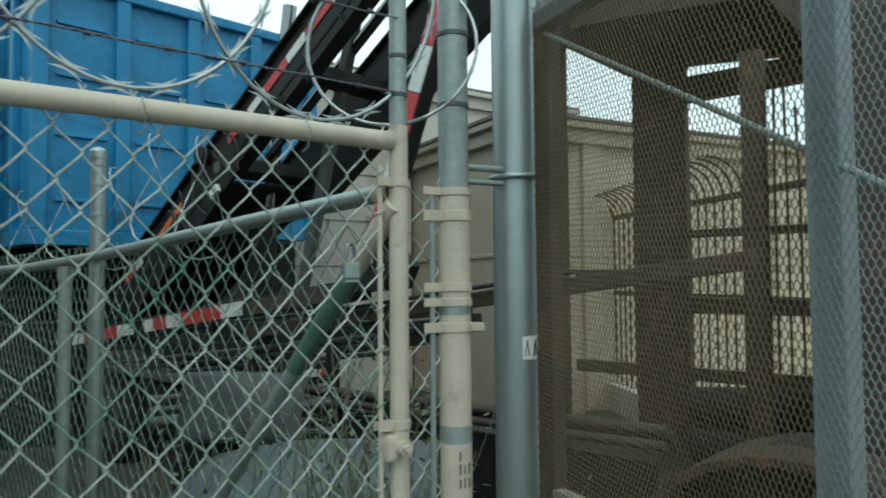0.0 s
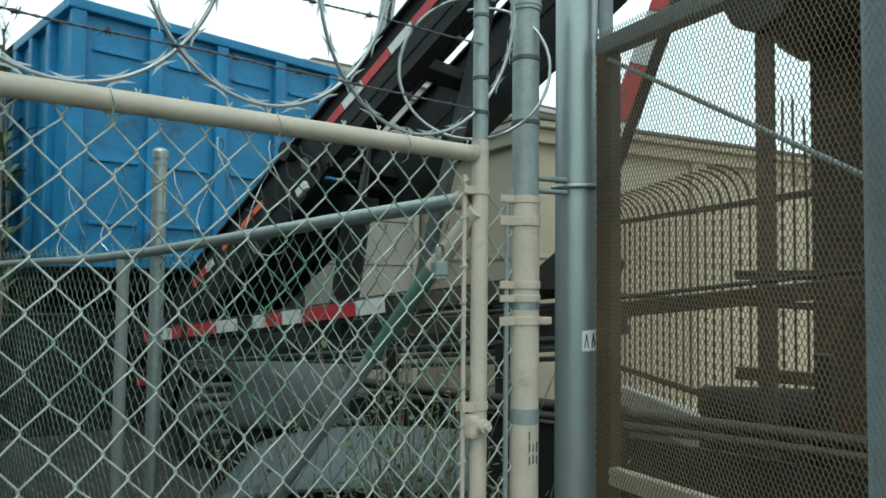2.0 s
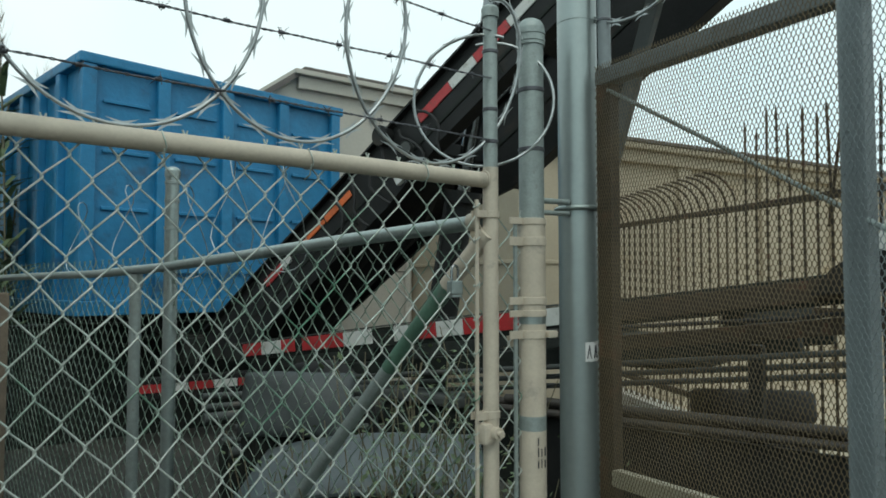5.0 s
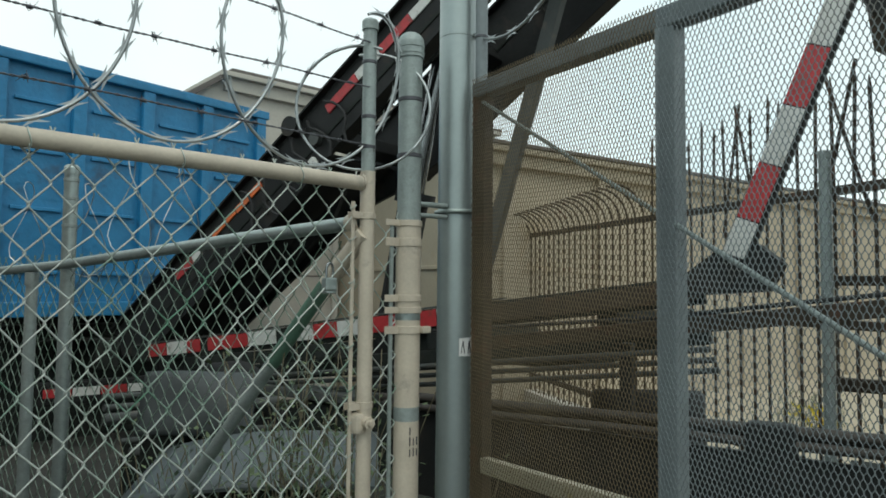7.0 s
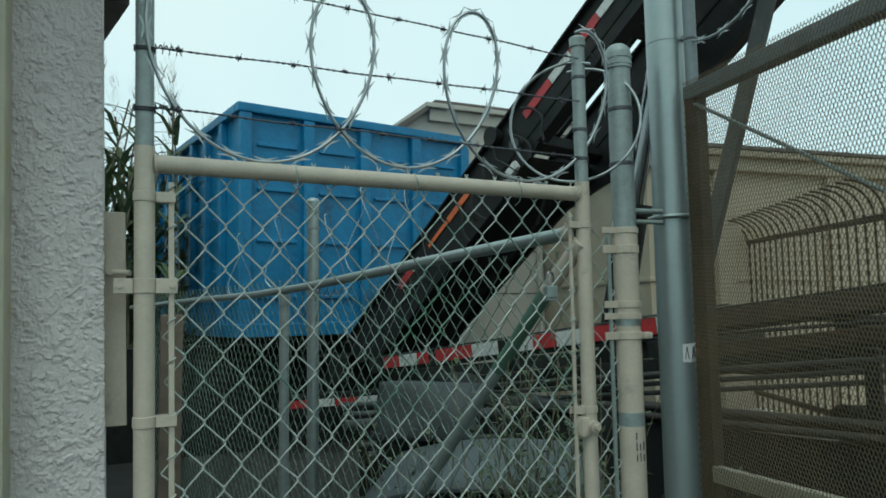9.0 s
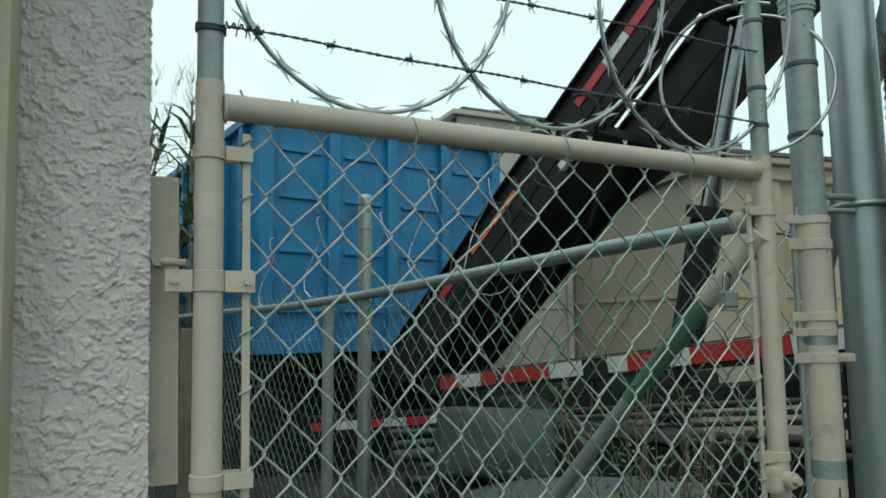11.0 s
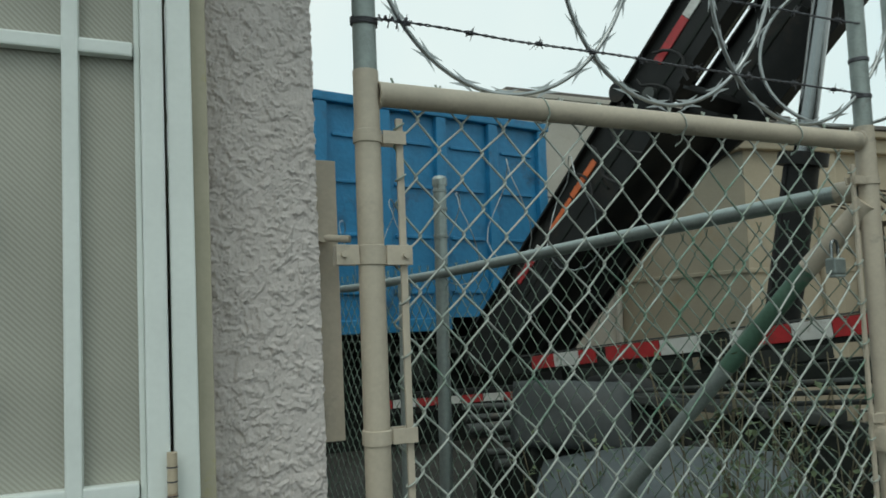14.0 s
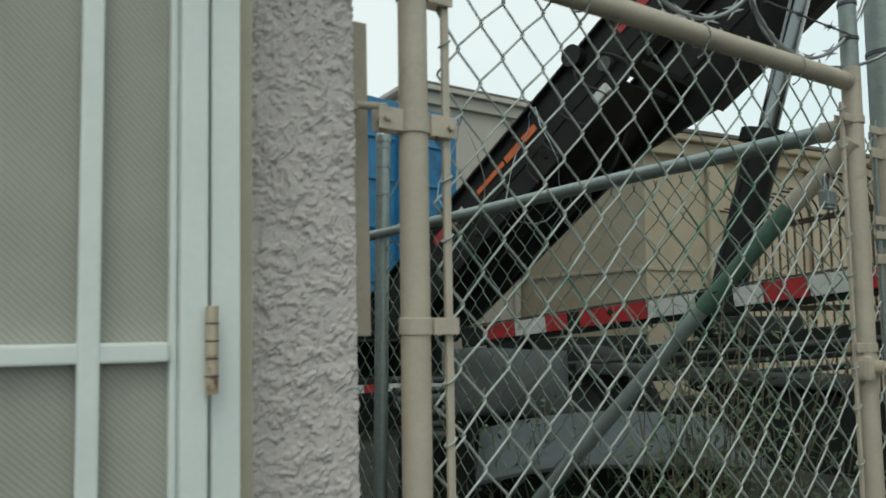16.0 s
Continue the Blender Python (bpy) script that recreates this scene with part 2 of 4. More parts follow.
def dome(bm, c, r, h, n=16, rings=5):
    c = Vector(c)
    prev = [bm.verts.new(c + Vector((math.cos(2 * math.pi * k / n) * r, math.sin(2 * math.pi * k / n) * r, 0))) for k in range(n)]
    for i in range(1, rings):
        a = i / rings * math.pi / 2
        cur = [bm.verts.new(c + Vector((math.cos(2 * math.pi * k / n) * r * math.cos(a), math.sin(2 * math.pi * k / n) * r * math.cos(a), h * math.sin(a)))) for k in range(n)]
        for k in range(n):
            bm.faces.new((prev[k], prev[(k + 1) % n], cur[(k + 1) % n], cur[k])).smooth = True
        prev = cur
    top = bm.verts.new(c + Vector((0, 0, h)))
    for k in range(n):
        bm.faces.new((prev[k], prev[(k + 1) % n], top)).smooth = True


def prism(bm, outline, y0, y1):
    """A plate with the given x, z outline, from y0 to y1."""
    a = [bm.verts.new((x, y0, z)) for x, z in outline]
    b = [bm.verts.new((x, y1, z)) for x, z in outline]
    bm.faces.new(a)
    bm.faces.new(b[::-1])
    for k in range(len(a)):
        bm.faces.new((a[k], b[k], b[(k + 1) % len(a)], a[(k + 1) % len(a)]))


def part(name, bm, material, parent=None, label="", kind=""):
    me = bpy.data.meshes.new(name)
    bmesh.ops.recalc_face_normals(bm, faces=bm.faces)
    bm.to_mesh(me)
    bm.free()
    me.materials.append(M[material])
    ob = new(name, me)
    ob.parent = parent
    if label:
        tagged(ob, label)
    if kind:
        tagged(ob, kind=kind)
    return ob


def thing(name, label, category, group="", kind="", at=None):
    ob = new(name)
    ob.empty_display_size = 0.1
    if at is not None:
        ob.location = at
    return tagged(ob, label, category, group, kind)


def quick(name, material, parent, fn, *args, label="", kind="", **kw):
    bm = bmesh.new()
    fn(bm, *args, **kw)
    return part(name, bm, material, parent, label, kind)


# ---- the ground and the house with the screen door ----
bm = bmesh.new()
gv = {}
steps = [-300, -120, -50, -22] + [x * 2.0 for x in range(-9, 10)] + [22, 50, 120, 300]
for i, x in enumerate(steps):
    for j, y in enumerate(steps):
        gv[i, j] = bm.verts.new((x, y, -0.02 + 0.02 * noise.noise((x * 0.4, y * 0.4, 0)) if abs(x) < 20 and abs(y) < 20 else -0.02))
for i in range(len(steps) - 1):
    for j in range(len(steps) - 1):
        bm.faces.new((gv[i, j], gv[i + 1, j], gv[i + 1, j + 1], gv[i, j + 1]))
tagged(part("ground", bm, "soil"), "dark dusty yard ground", "ground", kind="structure")


def flakes(x, z):
    """Height of the trowelled coat: overlapping thin flakes with ragged lower edges."""
    h = 0.0
    wx, wz = x + 0.010 * noise.noise((x * 30, 5, z * 30)), z + 0.010 * noise.noise((x * 30, 9, z * 30))
    patch = 0.10 + 0.22 * noise.noise((x * 14, 21, z * 11))
    for sc, thr, amp, off in ((30, 0.08, 0.0022, 0.0), (56, 0.12, 0.0023, 7.0), (105, 0.14, 0.0019, 13.0)):
        n = noise.noise((wx * sc, off, wz * sc)) + 0.45 * noise.noise((wx * sc * 2.7, off + 3, wz * sc * 3.4)) + 0.2 * noise.noise((wx * sc * 7, off + 5, wz * sc * 9))
        t = min(1.0, max(0.0, (n - thr - patch) / 0.035))
        h += amp * t * t * (3 - 2 * t)
    return h + 0.0007 * noise.noise((x * 260, 1, z * 300)) + 0.0009 * noise.noise((x * 120, 4, z * 140))


def stucco_wall():
    """The end of the house wall beside the door, with its lumpy coat modelled."""
    x0, x1, y0, y1 = -1.414, -1.227, 0.03, 0.42
    zs = [0.0, 0.3, 0.6, 0.8] + [0.9 + 1.45 * k / 760 for k in range(761)] + [2.45, 2.62]
    bm = bmesh.new()
    nx, g = 120, {}
    for i in range(nx + 1):
        for k, z in enumerate(zs):
            x = x0 + (x1 - x0) * i / nx
            edge = 0.003 * noise.noise((3, 1, z * 55)) + 0.002 * noise.noise((8, 1, z * 160)) if i == nx else 0
            g[i, k] = bm.verts.new((x + edge, y0 - flakes(x, z), z))
    for i in range(nx):
        for k in range(len(zs) - 1):
            bm.faces.new((g[i, k], g[i + 1, k], g[i + 1, k + 1], g[i, k + 1])).smooth = True
    box(bm, (x0, y0 + 0.012, 0), (x1 - 0.004, y1, 2.62))
    for k in range(len(zs) - 1):
        a, b = g[nx, k], g[nx, k + 1]
        c = bm.verts.new((x1 - 0.004, y0 + 0.03, b.co.z))
        d = bm.verts.new((x1 - 0.004, y0 + 0.03, a.co.z))
        bm.faces.new((a, d, c, b))
    return part("wall_west", bm, "stucco")


wall_end = tagged(stucco_wall(), "pinkish-grey lumpy stucco house wall end", "wall", kind="structure")
bm = bmesh.new()
box(bm, (-6.0, 0.10, 0), (-2.36, 0.42, 2.62))
box(bm, (-2.36, 0.10, 2.30), (-1.406, 0.42, 2.62))
box(bm, (-6.0, 0.42, 0), (-5.8, 5.0, 2.62))
box(bm, (-6.0, 4.8, 0), (-1.6, 5.0, 2.62))
box(bm, (-1.80, 0.42, 0), (-1.60, 4.8, 2.62))
tagged(part("wall_south", bm, "stucco"), "pinkish-grey stucco house wall", "wall", kind="structure")
bm = bmesh.new()
box(bm, (-6.2, -0.1, 2.66), (-1.62, 5.2, 2.80))
tagged(part("ceiling", bm, "stucco"), "plain flat house ceiling slab", "ceiling", kind="structure")
bm = bmesh.new()
box(bm, (-6.4, -0.45, 2.622), (-1.19, 1.0, 2.655))
eave = [(x, y) for x, y in ((-1.19, 1.001), (-1.31, 1.55), (-1.62, 1.55), (-1.62, 1.001))]
lo, hi = [bm.verts.new((x, y, 2.60)) for x, y in eave], [bm.verts.new((x, y, 2.655)) for x, y in eave]
bm.faces.new(lo), bm.faces.new(hi[::-1])
for k in range(4):
    bm.faces.new((lo[k], hi[k], hi[(k + 1) % 4], lo[(k + 1) % 4]))
tagged(part("roof_eave", bm, "roof"), "dark brown timber roof eave", "eave", kind="structure")

bracket = thing("mounting_plate", "beige painted metal plate fixed to the stucco wall edge", "plate")
quick("plate", "tan", bracket, box, (-1.236, 0.075, 1.263), (-1.184, 0.083, 1.733), None, 0.002)
quick("clamp_bolt", "tan", bracket, tube, (-1.215, 0.074, 1.60), (-1.215, 0.050, 1.60), 0.010, 8)
quick("clamp_arm", "tan", bracket, tube, (-1.212, 0.055, 1.598), (-1.175, 0.03, 1.594), 0.006, 8)


def screen_door():
    d = thing("door_1", "white-painted screen door with muntins and grey mesh, closed", "door", kind="structure", at=(0.017, -0.062, 0.0))
    y = -0.02
    quick("trim", "yellowtrim", d, box, (-1.4355, -0.004, 0), (-1.4145, 0.10, 2.24), None, 0.002, label="weathered cream strip")
    quick("jamb", "doorwhite", d, box, (-1.4675, -0.034, 0), (-1.436, 0.09, 2.24), None, 0.003)
    quick("head", "doorwhite", d, box, (-2.36, -0.034, 2.24), (-1.436, 0.09, 2.30), None, 0.003)
    quick("far_jamb", "doorwhite", d, box, (-2.36, -0.034, 0), (-2.31, 0.09, 2.238), None, 0.003)
    leaf = quick("leaf_frame", "doorwhite", d, box, (-1.500, y - 0.022, 0.02), (-1.4715, y + 0.012, 2.23), None, 0.004)
    quick("far_stile", "doorwhite", d, box, (-2.305, y - 0.022, 0.02), (-2.25, y + 0.012, 2.23), None, 0.004)
    quick("inner_bead", "doorwhite", d, box, (-1.508, y - 0.008, 0.02), (-1.5005, y + 0.008, 2.23), None, 0.002)
    for z in (0.06, 0.66, 1.256, 1.830, 2.20):
        quick("muntin", "doorwhite", d, box, (-2.25, y - 0.014, z - 0.010), (-1.509, y + 0.004, z + 0.010), None, 0.003)
    for x in (-1.583, -1.82, -2.05):
        quick("muntin", "doorwhite", d, box, (x - 0.010, y - 0.017, 0.02), (x + 0.010, y + 0.004, 2.23), None, 0.003)
    quick("screen", "screen", d, box, (-2.25, y + 0.005, 0.02), (-1.506, y + 0.008, 2.23), None, 0, label="grey-beige woven mesh")
    quick("backing", "yellowtrim", d, box, (-2.30, 0.06, 0.0), (-1.468, 0.085, 2.24))
    for zc in (1.258, 0.4, 2.0):
        h = quick("hinge", "brass", d, tube, (-1.470, y - 0.030, zc - 0.045), (-1.470, y - 0.030, zc + 0.045), 0.0065, 10, label="cream-painted butt hinge with rust")
        for k in range(4):
            quick("knuckle", "ink", h, ring, (-1.470, y - 0.030, zc - 0.027 + 0.018 * k), 0.0062, 0.0008, 0.0022, 10)
    for zc in (1.395, 1.175, 1.6):
        bm = bmesh.new()
        path_tube(bm, [(-1.695 + 0.022 * math.cos(a), y - 0.012, zc + 0.030 * math.sin(a)) for a in [k * math.pi / 8 for k in range(16)]], 0.0028, 6, True)
        part("scroll", bm, "doorwhite", d, "white wrought ring")
    return d


door = screen_door()


# ---- the chain-link panel between the two tan posts ----
def fabric(bm, p0, direction, length, z0, z1, w, h, r, n=5, tips=True, sag=0.0, seed=3):
    """Chain-link: zigzag wires that hook into one another."""
    rnd = random.Random(seed)
    d = Vector(direction).normalized()
    s = Vector((0, 0, 1)).cross(d)
    p0 = Vector(p0)
    cols, rows = int(length / (w / 2)), int((z1 - z0) / (h / 2))
    wob = {}

    def node(c, k):
        if (c, k) not in wob:
            wob[c, k] = (rnd.uniform(-1, 1) * w * 0.035, rnd.uniform(-1, 1) * h * 0.03)
        a, b = wob[c, k]
        u, z = c * w / 2 + a, z1 - k * h / 2 + b
        bulge = sag * (noise.noise((u * 1.7, z * 1.7, seed)) + 0.4 * noise.noise((u * 5, z * 5, seed + 7)))
        return u, z, bulge

    for c in range(cols):
        pts = []
        for k in range(rows + 1):
            right = (c + k) % 2 == 1
            u, z, bulge = node(c + (1 if right else 0), k)
            over, past = (r * 1.05, r * 0.7) if right else (-r * 1.05, -r * 0.7)
            at = p0 + Vector((0, 0, z - p0.z)) + s * bulge
            pts.append(at + d * (u - past * 0.2) + s * over + Vector((0, 0, h * 0.040)))
            pts.append(at + d * (u + past) + s * over * 0.55 + Vector((0, 0, h * 0.018)))
            pts.append(at + d * (u + past) - s * over * 0.55 - Vector((0, 0, h * 0.018)))
            pts.append(at + d * (u - past * 0.2) - s * over - Vector((0, 0, h * 0.040)))
        if tips:
            e = pts[0]
            side = 1 if c % 2 else -1
            pts.insert(0, e + Vector((0, 0, h * 0.15)) + d * (w * 0.07 * side))
        path_tube(bm, pts, r, n)


PITCH_W, PITCH_H = 0.082, 0.0965
panel = thing("chain_link_fence", "tan-painted pipe frame panel with galvanised chain-link mesh", "fence")
LX = -1.149
quick("hinge_post", "tan", panel, tube, (LX, 0, 0), (LX, 0, 1.868), 0.0212, 20)
quick("post_extension", "galv_dark", panel, tube, (LX, 0, 1.868), (LX, 0, 2.62), 0.0195, 20, label="bare grey pipe above the paint")
quick("latch_post", "tan", panel, tube, (0, 0, 0), (0, 0, 1.862), 0.0207, 20)
quick("latch_post_extension", "galv_dark", panel, tube, (0, 0, 1.862), (0, 0, 2.265), 0.0190, 20, label="bare grey pipe above the paint")
bm = bmesh.new()
tube(bm, (0, 0, 2.262), (0, 0, 2.285), 0.0235, 16)
dome(bm, (0, 0, 2.285), 0.0235, 0.012)
part("post_cap", bm, "galv_dark", panel)
quick("top_rail", "tan", panel, tube, (LX + 0.019, 0, 1.832), (-0.019, 0, 1.828), 0.0205, 20)
for x in (LX + 0.022, -0.022):
    quick("rail_weld", "tan", panel, ring, (x, 0, 1.83), 0.0195, 0.0035, 0.007, 18, (1, 0, 0))
quick("tension_bar", "tan", panel, box, (LX + 0.048, -0.004, 0.08), (LX + 0.060, 0.003, 1.793), None, 0.002)
quick("tension_bar", "tan", panel, box, (-0.052, -0.004, 0.08), (-0.042, 0.003, 1.775), None, 0.002)


for x, y_top in ((LX + 0.054, 1.78), (-0.047, 1.76)):
    for k in range(18):
        z = y_top - 0.0965 * k + 0.012 * math.sin(k * 2.1)
        bm = bmesh.new()
        path_tube(bm, [(x + 0.0085 * math.cos(a), 0.0075 * math.sin(a), z + 0.006 * math.cos(a)) for a in [j * math.pi / 5 for j in range(10)]], 0.0018, 5, True)
        part("wire_loop", bm, "wire", panel)


def band(parent, x, z, side, r, h=0.022, reach=0.045, bolt=True):
    b = quick("brace_band", "tan", parent, ring, (x, 0, z), r, 0.0025, h, 22)
    x0, x1 = sorted((x + side * (r + 0.001), x + side * reach))
    quick("band_tongue", "tan", b, box, (x0, -0.013, z - h / 2), (x1, -0.010, z + h / 2), None, 0.001)
    quick("band_tongue", "tan", b, box, (x0, 0.010, z - h / 2), (x1, 0.013, z + h / 2), None, 0.001)
    if bolt:
        quick("bolt", "tan", b, tube, (x + side * (reach - 0.012), -0.020, z), (x + side * (reach - 0.012), 0.020, z), 0.0055, 8)


band(panel, LX, 1.758, 1, 0.0214, 0.022, 0.062, False)
band(panel, LX, 1.565, 1, 0.0214, 0.032, 0.066)
band(panel, LX, 1.565, -1, 0.0218, 0.032, 0.060)
band(panel, LX, 1.278, 1, 0.0214, 0.024, 0.064, False)
band(panel, LX, 0.75, 1, 0.0214, 0.024, 0.064)
band(panel, 0.0, 1.222, -1, 0.0210, 0.020, 0.058, False)
band(panel, 0.0, 1.738, -1, 0.0210, 0.018, 0.056, False)
quick("latch_boss", "tan", panel, box, (-0.046, -0.030, 1.150), (-0.014, 0.014, 1.205), None, 0.012, label="rounded latch lug on the post")
bm = bmesh.new()
tube(bm, (-0.012, -0.022, 1.180), (-0.012, -0.046, 1.180), 0.016, 14)
tube(bm, (-0.012, -0.046, 1.180), (-0.012, -0.058, 1.180), 0.009, 6)
part("latch_bolt", bm, "tan", panel)
quick("latch_band", "tan", panel, ring, (0, 0, 1.16), 0.0207, 0.003, 0.014)
for z in (2.015, 2.17, 1.93):
    quick("wire_wrap", "barb", panel, ring, (0, 0, z), 0.019, 0.0022, 0.010)
for z in (1.952, 2.087, 2.268):
    bm = bmesh.new()
    path_tube(bm, [(LX + 0.0217 * math.cos(a), 0.0217 * math.sin(a), z - 0.006 + 0.0032 * a / 6.28 + 0.003 * math.sin(a)) for a in [k * math.pi / 8 for k in range(58)]], 0.0019, 5)
    path_tube(bm, [(LX + 0.020 + 0.0024 * k, -0.021 + 0.004 * math.sin(k * 1.3), z + 0.005 * math.cos(k * 1.3) + 0.002) for k in range(24)], 0.0017, 5)
    for k in (6, 12, 18):
        tube(bm, (LX + 0.020 + 0.0024 * k, -0.021, z - 0.014), (LX + 0.024 + 0.0024 * k, -0.026, z + 0.012), 0.0012, 4, 0.0005)
    part("wire_wrap", bm, "barb", panel, "dark wire twisted round the post")
bm = bmesh.new()
fabric(bm, (-1.106, 0.006, 0), (1, 0, 0), 1.067, 0.06, 1.8428, PITCH_W, PITCH_H, 0.0020, 6, True, 0.010, 5)
part("chain_link_mesh", bm, "wire", panel, "galvanised diamond wire mesh with green traces")
for x in (-0.825, -0.52, -0.215):
    bm = bmesh.new()
    path_tube(bm, [(x + 0.004 * math.sin(a * 2), 0.0225 * math.cos(a), 1.83 + 0.0225 * math.sin(a)) for a in [k * math.pi / 7 for k in range(14)]], 0.0016, 5, True)
    path_tube(bm, [(x, -0.018, 1.815), (x + 0.003, -0.004, 1.795), (x - 0.006, 0.004, 1.785), (x + 0.004, 0.010, 1.792)], 0.0016, 5)
    part("tie_wire", bm, "wire", panel, "rusty tie wire")



def lean(ob, k):
    """Put a thing k metres per metre out of plumb about eye height."""
    for o in [ob] + list(ob.children_recursive):
        if o.type == "MESH":
            for v in o.data.vertices:
                v.co.x += k * (v.co.z - 1.5)


for ob in panel.children:
    if ob.type == "MESH" and max(v.co.x for v in ob.data.vertices) < -1.0:
        lean(ob, -0.018)
for ob in (wall_end, bracket, door):
    lean(ob, -0.028)

lock = thing("padlock", "small steel padlock hanging shut on the mesh", "padlock")
quick("body", "galv", lock, box, (-0.134, -0.010, 1.530), (-0.098, 0.014, 1.566), None, 0.005)
bm = bmesh.new()
path_tube(bm, [(-0.126, 0.002, 1.562), (-0.126, 0.002, 1.590)] + [(-0.116 - 0.010 * math.cos(a), 0.002, 1.590 + 0.014 * math.sin(a)) for a in (0.5, 1.0, 1.57, 2.1, 2.6)] + [(-0.106, 0.002, 1.590), (-0.106, 0.002, 1.562)], 0.0035, 8)
part("shackle", bm, "chrome", lock)
quick("base_plate", "galv_dark", lock, box, (-0.132, -0.009, 1.524), (-0.100, 0.013, 1.530), None, 0.002)


# ---- the chain-link fence that runs back from the corner ----
BD = Vector((-0.2, 1.0, 0)).normalized()
back = thing("chain_link_fence", "galvanised chain-link fence with pipe rail beside the yard", "fence")


def onb(s, z, off=0.0):
    return Vector((BD.x * s + BD.y * off, BD.y * s - BD.x * off, z))


bm = bmesh.new()
path_tube(bm, [onb(0.03, 1.722), onb(0.6, 1.695), onb(1.2, 1.662), onb(1.85, 1.628), onb(2.6, 1.605), onb(3.6, 1.60), onb(5.6, 1.57)], 0.0205, 14)
part("top_rail", bm, "galv", back)
quick("rail_end", "tan", back, ring, onb(0.045, 1.722), 0.0205, 0.004, 0.05, 16, BD)
quick("tall_post", "galv", back, tube, onb(1.80, 0, 0.02), onb(1.80, 2.03, 0.02), 0.029, 18)
bm = bmesh.new()
tube(bm, onb(1.80, 2.025, 0.02), onb(1.80, 2.052, 0.02), 0.033, 16)
dome(bm, onb(1.80, 2.052, 0.02), 0.033, 0.02)
part("post_cap", bm, "galv", back)
for z in (1.80, 1.92, 2.0):
    quick("band", "galv_dark", back, ring, onb(1.80, z, 0.02), 0.029, 0.003, 0.014)
quick("line_post", "galv_dark", back, tube, onb(2.10, 0, 0.0), onb(2.10, 1.60, 0.0), 0.026, 16)
quick("line_post_cap", "galv_dark", back, tube, onb(2.10, 1.54, 0.0), onb(2.10, 1.60, 0.0), 0.030, 16)
quick("end_post", "wood", back, box, (-0.93, 3.72, 0), (-0.78, 3.84, 1.50), None, 0.01, label="weathered timber post")
quick("far_post", "galv", back, tube, onb(5.2, 0, 0.0), onb(5.2, 1.95, 0.0), 0.028, 12)
bm = bmesh.new()
fabric(bm, onb(0.05, 0, 0.026), BD, 5.4, 0.05, 1.66, 0.078, 0.094, 0.0017, 4, True, 0.012, 9)
part("chain_link_mesh", bm, "wire_far", back, "galvanised diamond wire mesh")
br0, br1 = onb(0.045, 1.655, -0.012), onb(1.45, 0.18, -0.012)
quick("brace_upper", "green", back, tube, br0.lerp(br1, 0.065), br0.lerp(br1, 0.235), 0.0225, 16, label="brace pipe with faded green paint")
quick("brace_lower", "galv_dark", back, tube, br0.lerp(br1, 0.235), br1, 0.0205, 16, label="bare grey brace pipe")
quick("brace_clamp", "tan", back, tube, onb(0.0, 1.69, -0.01), br0.lerp(br1, 0.07), 0.0235, 14)
for i, (s, z) in enumerate(((1.0, 1.80), (1.35, 1.86), (1.7, 1.78), (2.3, 1.84), (2.9, 1.80))):
    bm = bmesh.new()
    rnd = random.Random(40 + i)
    path_tube(bm, [onb(s + 0.10 * math.cos(a) + rnd.uniform(-0.01, 0.01), z + (0.20 + 0.03 * i % 3 * 0.02) * math.sin(a), 0.05 + 0.05 * math.sin(a * 2)) for a in [k * math.pi / 10 for k in range(20)]], 0.0022, 4, True)
    part("razor_loop", bm, "razor", back, "loose loop of wire")


# ---- the terminal post, the tall gate pole and the mesh gate ----
SX, SY = 0.147, 0.0
term = thing("terminal_post", "stout fence post, tan below and bare grey above, domed cap", "post")
quick("painted_post", "tan", term, tube, (SX, SY, 0), (SX, SY, 1.735), 0.0365, 24)
quick("bare_post", "galv_dark", term, tube, (SX, SY, 1.735), (SX, SY, 2.255), 0.0345, 24)
cap = quick("cap", "galv_dark", term, dome, (SX, SY, 2.262), 0.0385, 0.032, 22, 6)
quick("cap_skirt", "galv_dark", cap, tube, (SX, SY, 2.215), (SX, SY, 2.262), 0.0385, 22)
for z in (2.2285, 2.2485):
    quick("cap_ring", "galv_dark", cap, tube, (SX, SY, z - 0.0035), (SX, SY, z + 0.0035), 0.0405, 22)
for z, h in ((1.727, 0.018), (1.672, 0.024), (1.512, 0.020), (1.478, 0.018), (1.422, 0.022)):
    b = quick("brace_band", "tan", term, ring, (SX, SY, z), 0.0365, 0.003, h, 26)
    quick("band_tongue", "tan", b, box, (SX - 0.085, SY - 0.006, z - h / 2), (SX - 0.036, SY - 0.002, z + h / 2), None, 0.001)
quick("band_nut", "tan", term, box, (SX + 0.016, SY - 0.052, 1.413), (SX + 0.046, SY - 0.030, 1.432), None, 0.004)
quick("scrape", "galv_dark", term, ring, (SX, SY, 1.185), 0.0362, 0.0006, 0.040, 24, label="worn grey scuff on the paint")
for z in (1.925, 2.09):
    quick("wire_wrap", "barb", term, ring, (SX, SY, z), 0.0345, 0.0026, 0.012)
quick("tension_bar", "galv_dark", term, box, (SX - 0.066, SY - 0.003, 0.08), (SX - 0.055, SY + 0.004, 1.735), None, 0.0015)
quick("scuff_ring", "galv", term, ring, (SX, SY, 1.46), 0.0362, 0.0007, 0.022, 24)
for i in range(7):
    quick("scratch_mark", "ink", term, box, (SX - 0.016 + 0.012 * (i % 3), SY - 0.0372, 1.07 + 0.03 * (i // 3)), (SX - 0.013 + 0.012 * (i % 3), SY - 0.0355, 1.09 + 0.03 * (i // 3) + 0.004 * (i % 2)))
bm = bmesh.new()
